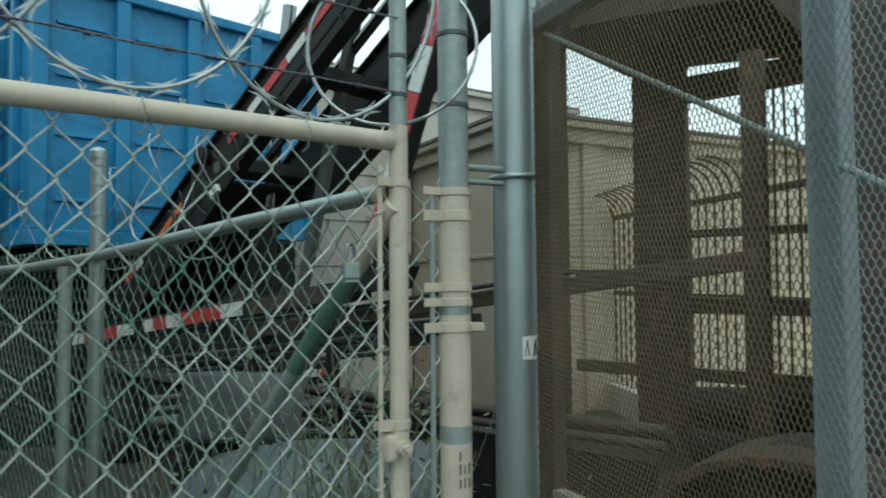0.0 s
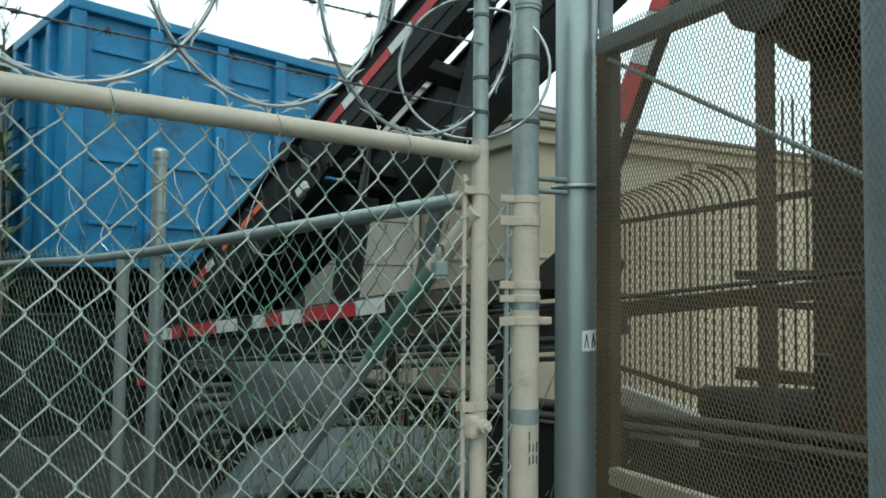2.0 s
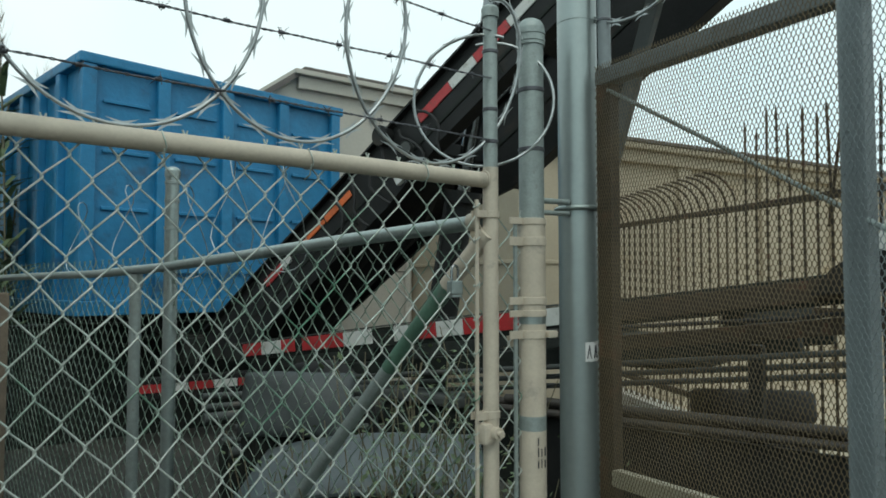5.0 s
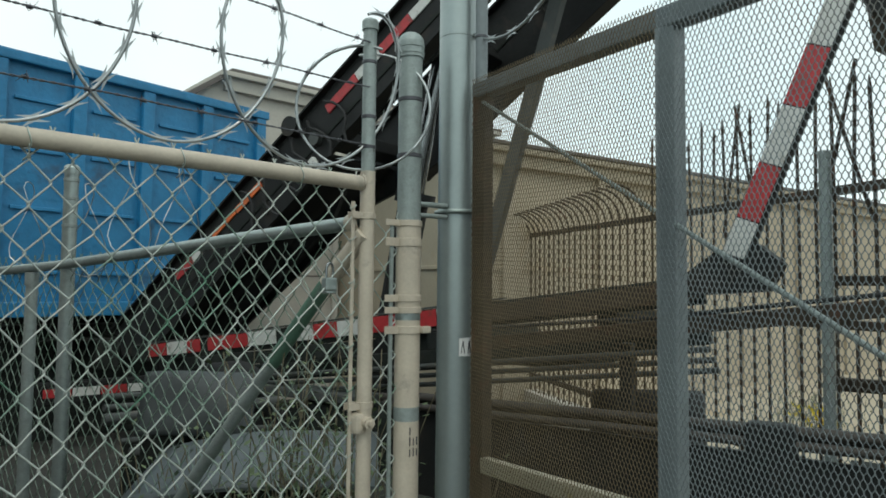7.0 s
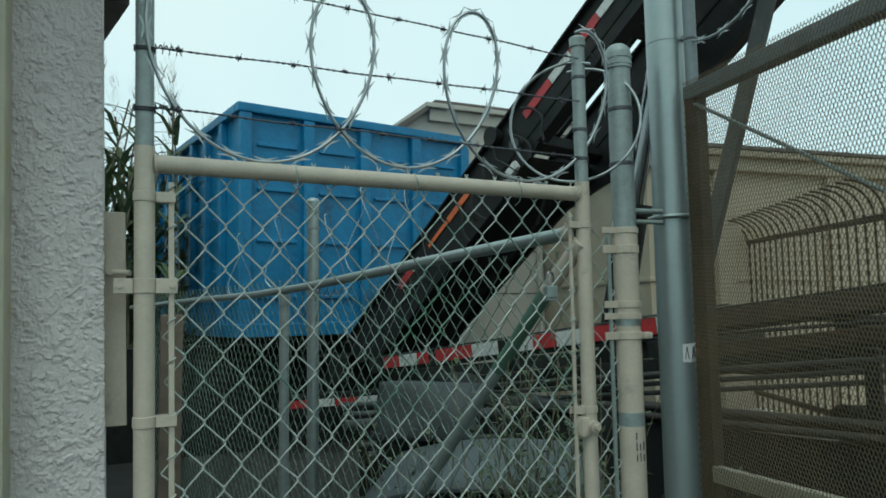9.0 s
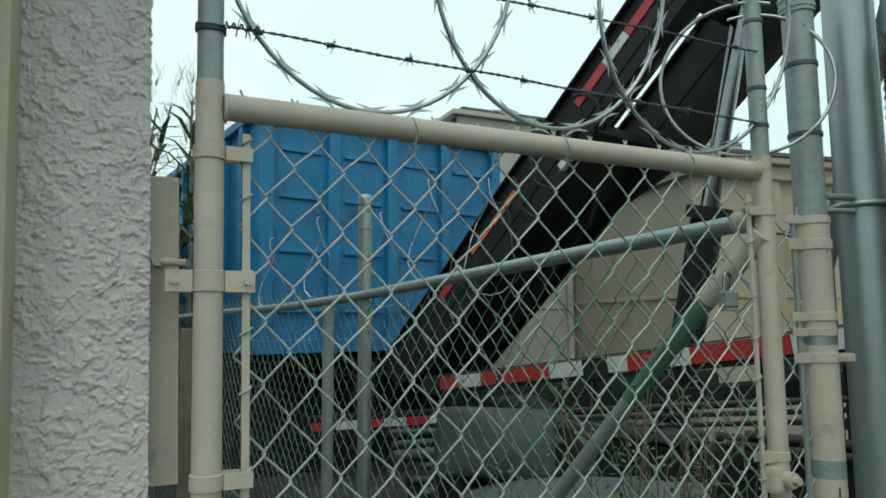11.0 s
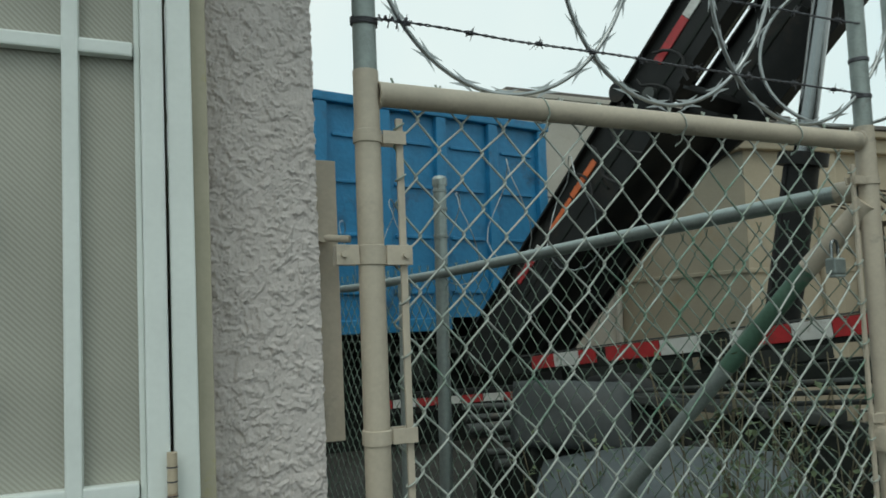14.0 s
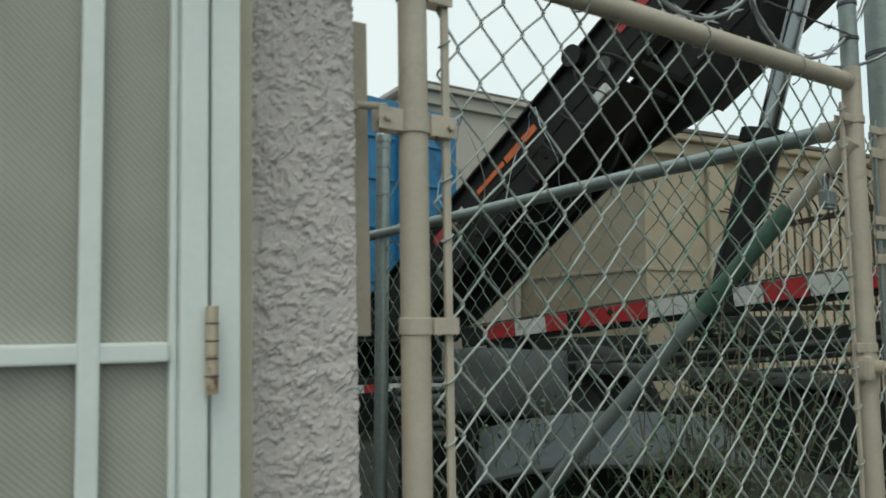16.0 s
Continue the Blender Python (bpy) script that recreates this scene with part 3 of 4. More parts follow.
fabric(bm, (0.025, 0.006, 0), (1, 0, 0), 0.085, 0.06, 1.74, PITCH_W, PITCH_H, 0.0019, 5, True, 0.004, 11)
part("chain_link_strip", bm, "wire", term, "narrow strip of wire mesh")

GX, GY, GR = 0.345, 0.012, 0.0575
gpole = thing("gate_pole", "tall smooth galvanised steel gate pole", "pole")
quick("shaft", "pole", gpole, tube, (GX, GY, 0), (GX, GY, 3.2), GR, 36)
quick("seam_band", "galv_dark", gpole, ring, (GX, GY, 2.325), GR, 0.0008, 0.004, 36)
bm = bmesh.new()
path_tube(bm, [(GX + (GR + 0.006) * math.cos(a), GY + (GR + 0.006) * math.sin(a), 1.775) for a in [k * math.pi / 14 for k in range(28)]], 0.007, 8, True)
part("hinge_ring", bm, "galv", gpole)
quick("hinge_pin", "galv_dark", gpole, tube, (GX - 0.06, GY - 0.02, 1.79), (SX + 0.03, SY + 0.01, 1.79), 0.008, 8)
quick("hinge_pin", "galv_dark", gpole, tube, (GX - 0.06, GY - 0.02, 1.757), (SX + 0.03, SY + 0.01, 1.757), 0.007, 8)

tag = thing("sticker", "small torn white sticker with dark strokes on the pole", "sticker")
bm = bmesh.new()
na = 5
ang0, ang1 = radians(-121), radians(-74)
vv = []
for k in range(na + 1):
    a = ang0 + (ang1 - ang0) * k / na
    vv.append([bm.verts.new((GX + (GR + 0.0008) * math.cos(a), GY + (GR + 0.0008) * math.sin(a), z)) for z in (1.338 + 0.002 * (k % 2), 1.392 + 0.004 * (k / na))])
for k in range(na):
    bm.faces.new((vv[k][0], vv[k + 1][0], vv[k + 1][1], vv[k][1]))
part("paper", bm, "sticker", tag)
for k in range(4):
    a = radians(-115 + 11 * k)
    p = Vector((GX + (GR + 0.0022) * math.cos(a), GY + (GR + 0.0022) * math.sin(a), 1.348))
    q = Vector((GX + (GR + 0.0022) * math.cos(a + 0.10 * (1 - 2 * (k % 2))), GY + (GR + 0.0022) * math.sin(a + 0.10 * (1 - 2 * (k % 2))), 1.385))
    quick("stroke", "ink", tag, beam, p, q, 0.003, 0.0015, 0)

GD = Vector((-0.193, -0.772, 0)).normalized()
GP = Vector((0.360, -0.066, 0))
mgate = thing("mesh_gate", "grey steel gate leaf covered with expanded metal mesh", "gate")


def ong(s, z, off=0.0):
    return Vector((GP.x + GD.x * s - GD.y * off, GP.y + GD.y * s + GD.x * off, z))


def topz(s):
    return 2.163 - 0.055 * s


GL = 1.62
quick("hinge_stile", "meshsteel", mgate, tube, ong(0.018, 0.1), ong(0.018, 2.62), 0.0185, 16)
quick("top_rail", "meshsteel", mgate, beam, ong(0.0, topz(0) - 0.02), ong(GL, topz(GL) - 0.02), 0.045, 0.045, 0.004)
quick("stile", "meshsteel", mgate, beam, ong(0.785, 0.12), ong(0.785, topz(0.785) - 0.04), 0.045, 0.045, 0.004)
quick("stile", "meshsteel", mgate, beam, ong(GL - 0.02, 0.12), ong(GL - 0.02, topz(GL) - 0.04), 0.045, 0.045, 0.004)
quick("inner_stile", "rust", mgate, beam, ong(0.030, 0.12), ong(0.030, topz(0) - 0.04), 0.04, 0.05, 0.004)
quick("middle_rail", "yellowtrim", mgate, beam, ong(0.05, 1.03), ong(GL - 0.05, 1.13), 0.030, 0.045, 0.003, label="pale painted flat bar")
quick("bottom_rail", "meshsteel", mgate, beam, ong(0.05, 0.14), ong(GL - 0.05, 0.14), 0.045, 0.045, 0.004)
quick("truss_rod", "galv_dark", mgate, tube, ong(0.05, 2.10, -0.012), ong(GL - 0.05, 1.24, -0.012), 0.0055, 8)
quick("wire_wrap", "barb", mgate, ring, ong(0.018, 2.31), 0.0185, 0.002, 0.008)


def expanded(s0, s1, z0, w, h, colour, label):
    verts, faces = [], []
    side = Vector((-GD.y, GD.x, 0))
    cols, rows = int((s1 - s0) / (w / 2)), int((2.17 - z0) / (h / 2))

    def pt(i, k, dz=0.0):
        st = s0 + i * w / 2
        z = topz(st) + 0.012 - k * h / 2
        return ong(st, z + dz, -0.026 + 0.0012 * noise.noise((st * 6, z * 6, 1)))

    def strand(a, b, t):
        d = (b - a).normalized()
        u = side
        v = d.cross(u)
        base = len(verts)
        for p in (a, b):
            for cu, cv in ((-1, -1), (1, -1), (1, 1), (-1, 1)):
                verts.append(p + u * (cu * 0.0006) + v * (cv * t))
        for k in range(4):
            faces.append((base + k, base + (k + 1) % 4, base + 4 + (k + 1) % 4, base + 4 + k))

    bond = h * 0.11
    for i in range(cols):
        for k in range(rows):
            if k * h / 2 > topz(s0 + i * w / 2) + 0.012 - z0:
                continue
            if (i + k) % 2 == 0:
                strand(pt(i, k, bond), pt(i, k, -bond), 0.0010)
                strand(pt(i, k, -bond * 0.8), pt(i + 1, k + 1, bond * 0.8), 0.0006)
            else:
                strand(pt(i + 1, k, -bond * 0.8), pt(i, k + 1, bond * 0.8), 0.0006)
    me = bpy.data.meshes.new("expanded_mesh")
    me.from_pydata([tuple(v) for v in verts], [], faces)
    me.materials.append(M[colour])
    ob = new("expanded_mesh", me)
    ob.parent = mgate
    return tagged(ob, label)


# hinge half takes the brown shade colour, outer half the plain grey
expanded(0.01, 0.772, 0.12, 0.0112, 0.0225, "meshshade", "expanded-metal diamond mesh, coloured brown for shade")
expanded(0.774, GL, 0.12, 0.0112, 0.0225, "meshsteel", "grey expanded-metal diamond mesh")


# ---- barbed wire and razor coil above the fence ----
def barbed(p0, p1, sag, step, seed, label):
    rnd = random.Random(seed)
    p0, p1 = Vector(p0), Vector(p1)
    L = (p1 - p0).length
    w = thing("barbed_wire", label, "barbed wire", "barbed wires over the fence")
    bm = bmesh.new()
    n = int(L / 0.012)
    for ph in (0, math.pi):
        pts = []
        for i in range(n + 1):
            f = i / n
            a = f * L / 0.035 * 2 * math.pi + ph
            pts.append(p0.lerp(p1, f) + Vector((0, math.cos(a) * 0.0018, math.sin(a) * 0.0018 - sag * 4 * f * (1 - f) + 0.004 * noise.noise((f * 6, seed, 0)))))
        path_tube(bm, pts, 0.0014, 4)
    part("strand", bm, "barb", w)
    k = 0.06
    while k < L - 0.02:
        f = k / L
        c = p0.lerp(p1, f) + Vector((0, 0, -sag * 4 * f * (1 - f)))
        bm = bmesh.new()
        for j in range(4):
            a = rnd.uniform(0, 6.28)
            dx = rnd.uniform(-0.010, 0.010)
            d = Vector((dx, math.cos(a) * 0.014, math.sin(a) * 0.016))
            tube(bm, c - d * 0.6 + Vector((0.003 * (j - 1.5), 0, 0)), c + d + Vector((0.003 * (j - 1.5), 0, 0)), 0.0012, 4, 0.0004)
        tube(bm, c - Vector((0.006, 0, 0)), c + Vector((0.006, 0, 0)), 0.0042, 6)
        part("barb", bm, "barb", w)
        k += step * rnd.uniform(0.9, 1.1)
    return w


barbed((LX, -0.02, 1.952), (0.0, -0.015, 1.932), 0.0, 0.125, 1, "dark twisted barbed wire strung between the posts")
barbed((LX, -0.02, 2.086), (0.0, -0.015, 2.096), 0.0, 0.125, 2, "dark twisted barbed wire strung between the posts")
barbed((LX, -0.02, 2.270), (0.0, -0.015, 2.222), 0.0, 0.125, 3, "dark twisted barbed wire strung between the posts")


def razor(center, axis, turns, radius, pitch, seed, label, phase=0.0, squash=1.0):
    rnd = random.Random(seed)
    w = thing("razor_wire_coil", label, "razor wire")
    c, ax = Vector(center), Vector(axis).normalized()
    u = Vector((0, 0, 1))
    v = ax.cross(u).normalized()
    pts = []
    n = int(turns * 44)
    for i in range(n + 1):
        a = i / 44 * 2 * math.pi + phase
        rr = radius * (1 + 0.035 * math.sin(a * 0.37 + seed))
        along = (i / 44 - turns / 2) * pitch + 0.42 * pitch * math.sin(a + 1.1)
        pts.append(c + ax * along + (u * math.sin(a) * squash + v * math.cos(a)) * rr)
    bm = bmesh.new()
    path_tube(bm, pts, 0.0042, 6)
    part("coil", bm, "razor", w)
    bm = bmesh.new()
    for i in range(3, n - 3, 3):
        p, d = pts[i], (pts[i + 1] - pts[i - 1]).normalized()
        nrm = (p - c - ax * ((p - c).dot(ax))).normalized()
        s = (d.cross(nrm)).normalized()
        for q in (s, -s):
            m = p + q * 0.005
            va = [bm.verts.new(m + d * t + q * o) for t, o in ((-0.026, 0.0095), (-0.008, 0.0), (0.008, 0.0), (0.026, 0.0095), (0.0, 0.004))]
            bm.faces.new((va[0], va[1], va[4]))
            bm.faces.new((va[1], va[2], va[4]))
            bm.faces.new((va[2], va[3], va[4]))
    part("barbing", bm, "razor", w, "pairs of sharp steel barbs", "stuff")
    return w


def razor_run(start, axis, a0, a1, pitch, swing, radius, seed, label):
    """A stretched concertina coil whose loops are clipped to one another where they cross."""
    w = thing("razor_wire_coil", label, "razor wire")
    c, ax = Vector(start), Vector(axis).normalized()
    v = Vector((0, 0, 1)).cross(ax).normalized()
    pts, ups = [], []
    n = int((a1 - a0) * 52)
    for i in range(n + 1):
        f = a0 + (a1 - a0) * i / n
        a = f * 2 * math.pi
        wob = 1 + 0.03 * math.sin(a * 0.41 + seed)
        pts.append(c + ax * (pitch * f + swing * math.sin(a) * wob) + v * (0.03 * (math.cos(a) - 0.7)) + Vector((0, 0, -radius * math.cos(a) * wob)))
    bm = bmesh.new()
    path_tube(bm, pts, 0.0042, 6)
    part("coil", bm, "razor", w)
    bm = bmesh.new()
    for i in range(2, n - 2, 3):
        p, d = pts[i], (pts[i + 1] - pts[i - 1]).normalized()
        s = d.cross(v).normalized()
        for q in (s, -s):
            m = p + q * 0.003
            va = [bm.verts.new(m + d * t + q * o) for t, o in ((-0.030, 0.0105), (-0.008, 0.0), (0.008, 0.0), (0.030, 0.0105), (0.0, 0.0042))]
            bm.faces.new((va[0], va[1], va[4]))
            bm.faces.new((va[1], va[2], va[4]))
            bm.faces.new((va[2], va[3], va[4]))
    part("barbing", bm, "razor", w, "pairs of sharp steel barbs", "stuff")
    return w


razor_run((-0.8975, 0.0, 2.075), (1, 0, 0), -0.5, 2.55, 0.355, 0.159, 0.213, 2, "shiny steel razor wire coil along the fence top")
razor((0.0, 0.03, 2.045), (0.8, 0.6, 0), 1.1, 0.175, 0.10, 5, "tangled steel razor wire coil at the corner post", 1.2)
razor_run((0.31, -0.24, 2.50), (-0.24, -0.97, 0), -0.5, 2.6, 0.50, 0.22, 0.22, 8, "shiny steel razor wire coil over the mesh gate")


# ---- the blue roll-off container ----
def container():
    """Local space: x along the near end, y back along the length, z up from the floor's underside."""
    W, L, H = 3.0, 6.1, 2.33
    c = thing("roll_off_container", "blue-painted steel roll-off container with ribbed sides", "container")
    for nm, lo, hi in (("end_wall", (0.06, 0.05, 0.0), (W - 0.06, 0.09, H - 0.05)), ("end_wall", (0.06, L - 0.09, 0.0), (W - 0.06, L - 0.05, H - 0.05)), ("side_wall", (0.05, 0.092, 0.0), (0.09, L - 0.092, H - 0.05)), ("side_wall", (W - 0.09, 0.092, 0.0), (W - 0.05, L - 0.092, H - 0.05)), ("floor_plate", (0.092, 0.094, 0.0), (W - 0.092, L - 0.094, 0.06))):
        quick(nm, "blue", c, box, lo, hi)
    for a, b in (((-0.03, -0.03, H - 0.10), (W + 0.03, 0.09, H)), ((-0.03, L - 0.09, H - 0.10), (W + 0.03, L + 0.03, H)), ((-0.03, 0.092, H - 0.10), (0.09, L - 0.092, H)), ((W - 0.09, 0.092, H - 0.10), (W + 0.03, L - 0.092, H))):
        quick("top_rim", "blue", c, box, a, b, None, 0.015)
    for x in (0.0, 0.716, 1.42, 2.125, 2.86):
        quick("end_rib", "blue", c, box, (x, -0.02, 0.0), (x + 0.13, 0.052, H - 0.102), None, 0.012)
    k = 0.55
    while k < L - 0.2:
        quick("side_rib", "blue", c, box, (-0.025, k, 0.0), (0.052, k + 0.12, H - 0.102), None, 0.012)
        quick("side_rib", "blue", c, box, (W - 0.052, k, 0.0), (W + 0.025, k + 0.12, H - 0.102), None, 0.012)
        k += 0.6
    for x in (0.165, 0.88, 1.585, 2.29):
        for z in (0.26, 0.86, 1.41, 1.89):
            quick("press_ridge", "blue", c, box, (x + 0.04, 0.020, z), (x + 0.49, 0.052, z + 0.035), None, 0.008)
    j = 0.70
    while j < L - 0.4:
        for z in (0.53, 1.13, 1.69):
            bm = bmesh.new()
            beam(bm, (0.045, j, z), (0.045, j + 0.36, z + 0.07), 0.02, 0.025, 0.004)
            part("press_ridge", bm, "blue", c)
        j += 0.6
    quick("bottom_rail", "blue", c, box, (-0.03, -0.03, -0.14), (W * 0.52, 0.10, 0.0), None, 0.012)
    quick("bottom_rail", "blue", c, box, (-0.03, 0.10, -0.14), (0.10, L, 0.0), None, 0.012)
    for x in (0.80, 2.02):
        quick("skid_beam", "black", c, box, (x, 0.25, -0.34), (x + 0.16, L - 0.1, -0.001), None, 0.01, label="black underside skid beam")
    for y in (0.5, 1.6, 2.7, 3.8, 4.9):
        quick("cross_member", "black", c, box, (0.1, y, -0.14), (W - 0.1, y + 0.1, -0.002), None, 0.005)
    return c


cont = container()

trailer = thing("container_trailer", "dark low trailer with tape-striped bumper under the container", "trailer", at=(0.72, 1.0, 0.0))
for x in (0.24, 1.28):
    quick("frame_rail", "dark", trailer, box, (x - 0.05, 4.9, 0.72), (x + 0.17, 10.6, 1.00), None, 0.01)
quick("deck_plate", "dark", trailer, box, (-0.30, 4.95, 1.002), (1.95, 10.6, 1.022), None, 0.004)
quick("rear_bumper", "black", trailer, box, (-0.35, 4.74, 0.42), (1.95, 4.86, 0.64), None, 0.02)
for i in range(9):
    quick("tape_strip", "red" if i % 2 == 0 else "white", trailer, box, (-0.30 + 0.25 * i, 4.735, 0.50), (-0.06 + 0.25 * i, 4.7395, 0.58))


def wheel(parent, c, axis, r=0.5, w=0.28):
    c, ax = Vector(c), Vector(axis).normalized()
    bm = bmesh.new()
    u, v = frame_of(ax)
    prof = ((-w / 2, r * 0.60), (-w / 2, r * 0.92), (-w * 0.36, r), (w * 0.36, r), (w / 2, r * 0.92), (w / 2, r * 0.60))
    n = 28
    loops = [[bm.verts.new(c + ax * h + (u * math.cos(2 * math.pi * k / n) + v * math.sin(2 * math.pi * k / n)) * q) for k in range(n)] for h, q in prof]
    for a in range(len(prof) - 1):
        for k in range(n):
            bm.faces.new((loops[a][k], loops[a][(k + 1) % n], loops[a + 1][(k + 1) % n], loops[a + 1][k])).smooth = True
    t = part("tyre", bm, "tyre", parent)
    bm = bmesh.new()
    tube(bm, c - ax * w * 0.35, c + ax * w * 0.35, r * 0.605, 24)
    tube(bm, c - ax * w * 0.5, c + ax * w * 0.5, r * 0.2, 14)
    part("rim", bm, "pipe", t)


for x in (-0.12, 1.75):
    for y in (6.2, 7.5):
        wheel(trailer, (x, y, 0.5), (1, 0, 0))


# ---- the roll-off truck that pulls out of the yard (keyed) ----
RAIL_TILT = 7.15


def roll_off_truck():
    """Local space: x forward along the near side from a mark on the tape, y away from the near side, z up from the ground."""
    t = thing("roll_off_truck", "dark roll-off truck with red and white tape along its side rail", "truck")
    R = pose(0, 0, 1.20, 0, -RAIL_TILT, 0)

    def up(x, y, z):
        return R @ Vector((x, y, z))

    quick("side_rail", "dark", t, box, (-1.35, 0.012, -0.075), (2.92, 0.07, 0.050), R, 0.008)
    quick("side_lip", "pipe", t, box, (-1.30, 0.003, 0.053), (1.95, 0.030, 0.062), R, label="dusty grey edge trim")
    quick("lower_rail", "rust", t, box, (1.75, 0.02, -0.195), (4.9, 0.07, -0.125), R, 0.008)
    quick("rail_cap", "rust", t, box, (1.85, 0.002, -0.055), (2.90, 0.0115, 0.035), R, 0.004, label="rusty brown plate on the rail")
    for c, x0, x1 in (("red", -1.115, -0.887), ("white", -0.887, -0.653), ("red", -0.653, -0.50), ("red", -0.42, 0.0), ("white", 0.0, 0.269), ("white", 0.457, 0.60), ("red", 0.60, 0.798), ("white", 0.798, 1.0), ("red", 1.0, 1.526), ("white", 1.526, 1.777)):
        quick("tape_strip", c, t, box, (x0 + 0.003, 0.0, -0.045), (x1 - 0.003, 0.0085, 0.045), R, 0.002)
    for x in (-0.9, 0.2, 1.3, 2.4):
        quick("cross_member", "dark", t, box, (x, 0.072, -0.17), (x + 0.10, 1.45, -0.07), R, 0.008)
    for y in (0.50, 1.30):
        quick("chassis_beam", "dark", t, box, (-1.4, y, -0.30), (2.6, y + 0.12, -0.172), R, 0.01)
    for k in range(3):
        quick("air_line", "pipe", t, tube, up(-0.7, 0.10 + 0.06 * k, -0.24 - 0.06 * k), up(2.9, 0.08 + 0.05 * k, -0.27 - 0.05 * k), 0.014, 8)
    quick("step_plate", "pipe", t, box, (-0.5, 0.08, 0.84), (0.9, 0.30, 0.90), None, 0.015, label="dusty grey step plate")
    quick("tool_box", "dark", t, box, (0.25, 0.12, 0.46), (1.35, 0.48, 0.82), None, 0.03)
    quick("mud_flap", "black", t, box, (-1.25, 0.16, 0.22), (-1.22, 0.62, 1.02), None, 0.008)
    for x in (-0.62, 4.98):
        wheel(t, (x, 0.34, 0.50), (0, 1, 0), 0.49, 0.34)
    quick("axle", "dark", t, tube, (-0.62, 0.30, 0.50), (-0.62, 1.9, 0.50), 0.07, 12)
    # the side pipes and skirt ahead of the tape
    for k, (z, y, r) in enumerate(((0.965, 0.05, 0.024), (0.915, 0.02, 0.020), (0.93, 0.11, 0.026))):
        quick("side_pipe", "rackpipe", t, tube, (1.25 - 0.1 * k, y, z - 0.02), (4.55, y, z + 0.04), r, 14)
    quick("side_skirt", "black", t, box, (1.3, 0.045, 0.42), (4.50, 0.075, 0.88), None, 0.005)
    quick("pipe_clamp", "black", t, box, (3.06, -0.012, 0.66), (3.25, 0.10, 1.01), None, 0.02)
    for x in (1.7, 2.5, 4.0):
        quick("skirt_post", "black", t, box, (x, 0.078, 0.40), (x + 0.06, 0.14, 1.30), None, 0.008)
    # the striped arm and its foot
    a, b = Vector((3.04, -0.06, 1.66)), Vector((3.62, -0.03, 3.12))
    d = (b - a).normalized()
    m = Matrix((d, Vector((0, 1, 0)), d.cross(Vector((0, 1, 0))))).transposed().to_4x4()
    m.translation = a
    quick("striped_arm", "black", t, box, (0.0, -0.045, -0.05), ((b - a).length, 0.045, 0.05), m, 0.01, label="slanting black steel arm")
    for c, l0, l1 in (("white", 0.03, 0.18), ("red", 0.185, 0.415), ("white", 0.42, 0.655), ("red", 0.66, 0.90), ("white", 0.905, 1.13), ("red", 1.135, 1.36)):
        quick("arm_tape", c, t, box, (l0, -0.050, -0.040), (l1, -0.0455, 0.046), m, 0.0015)
    quick("arm_foot", "black", t, prism, ((2.78, 1.52), (3.16, 1.545), (3.22, 1.66), (3.13, 1.74), (2.98, 1.71), (2.86, 1.62)), -0.10, 0.11)
    bm = bmesh.new()
    path_tube(bm, [(1.5, 0.0, 1.32), (2.1, -0.012, 1.372), (2.7, -0.014, 1.425), (3.3, -0.012, 1.505), (4.2, 0.0, 1.62)], 0.011, 6)
    part("hose", bm, "tyre", t, "black hydraulic hose along the rail")
    # the open guard behind the cab
    for x0, x1, y, z0, z1 in ((3.60, 3.68, 0.75, 0.53, 3.0), (3.64, 3.99, 1.70, 0.53, 3.05), (4.33, 4.45, 1.70, 0.53, 2.80), (4.62, 4.72, 0.75, 0.53, 2.62)):
        quick("guard_post", "rust", t, box, (x0, y, z0), (x1, y + 0.08, z1), None, 0.012)
    for z, x0, x1, y, hh in ((2.76, 3.99, 5.0, 1.71, 0.16), (1.86, 3.99, 5.0, 1.71, 0.05), (1.62, 3.2, 3.64, 1.71, 0.06), (1.42, 3.99, 5.0, 1.71, 0.10), (1.0, 3.2, 5.0, 1.71, 0.08)):
        quick("guard_bar", "rust", t, box, (x0 - 0.01, y, z - hh / 2), (x1 + 0.01, y + 0.06, z + hh / 2), None, 0.008)
    quick("headboard", "rust", t, prism, ((3.48, 3.02), (3.58, 2.94), (4.05, 2.92), (4.75, 2.84), (4.75, 3.10), (3.55, 3.14)), 0.72, 1.80)
    quick("guard_cap", "black", t, prism, ((3.46, 2.98), (3.52, 2.86), (3.64, 2.80), (3.76, 2.86), (3.76, 3.0)), 0.66, 0.74)
    quick("cab", "rust", t, box, (4.98, 0.36, 0.92), (6.4, 2.0, 2.62), None, 0.06)
    quick("cab_window", "glass", t, box, (5.25, 0.352, 1.75), (6.1, 0.362, 2.40), None, 0.004)
    quick("deck_plate", "dark", t, box, (3.3, 0.72, 0.48), (5.0, 1.85, 0.54), None, 0.01)
    bm = bmesh.new()
    fc = Vector((4.98, 0.20, 0.42))
    for k in range(14):
        a0, a1 = math.pi * k / 14, math.pi * (k + 1) / 14
        beam(bm, fc + Vector((0.60 * math.cos(a0), 0, 0.55 * math.sin(a0))), fc + Vector((0.60 * math.cos(a1), 0, 0.55 * math.sin(a1))), 0.44, 0.03, 0)
    bmesh.ops.remove_doubles(bm, verts=bm.verts, dist=0.008)
    part("wheel_arch", bm, "rust", t)
    quick("exhaust_pipe", "black", t, tube, (4.86, 1.30, 0.96), (4.86, 1.30, 3.25), 0.055, 16)
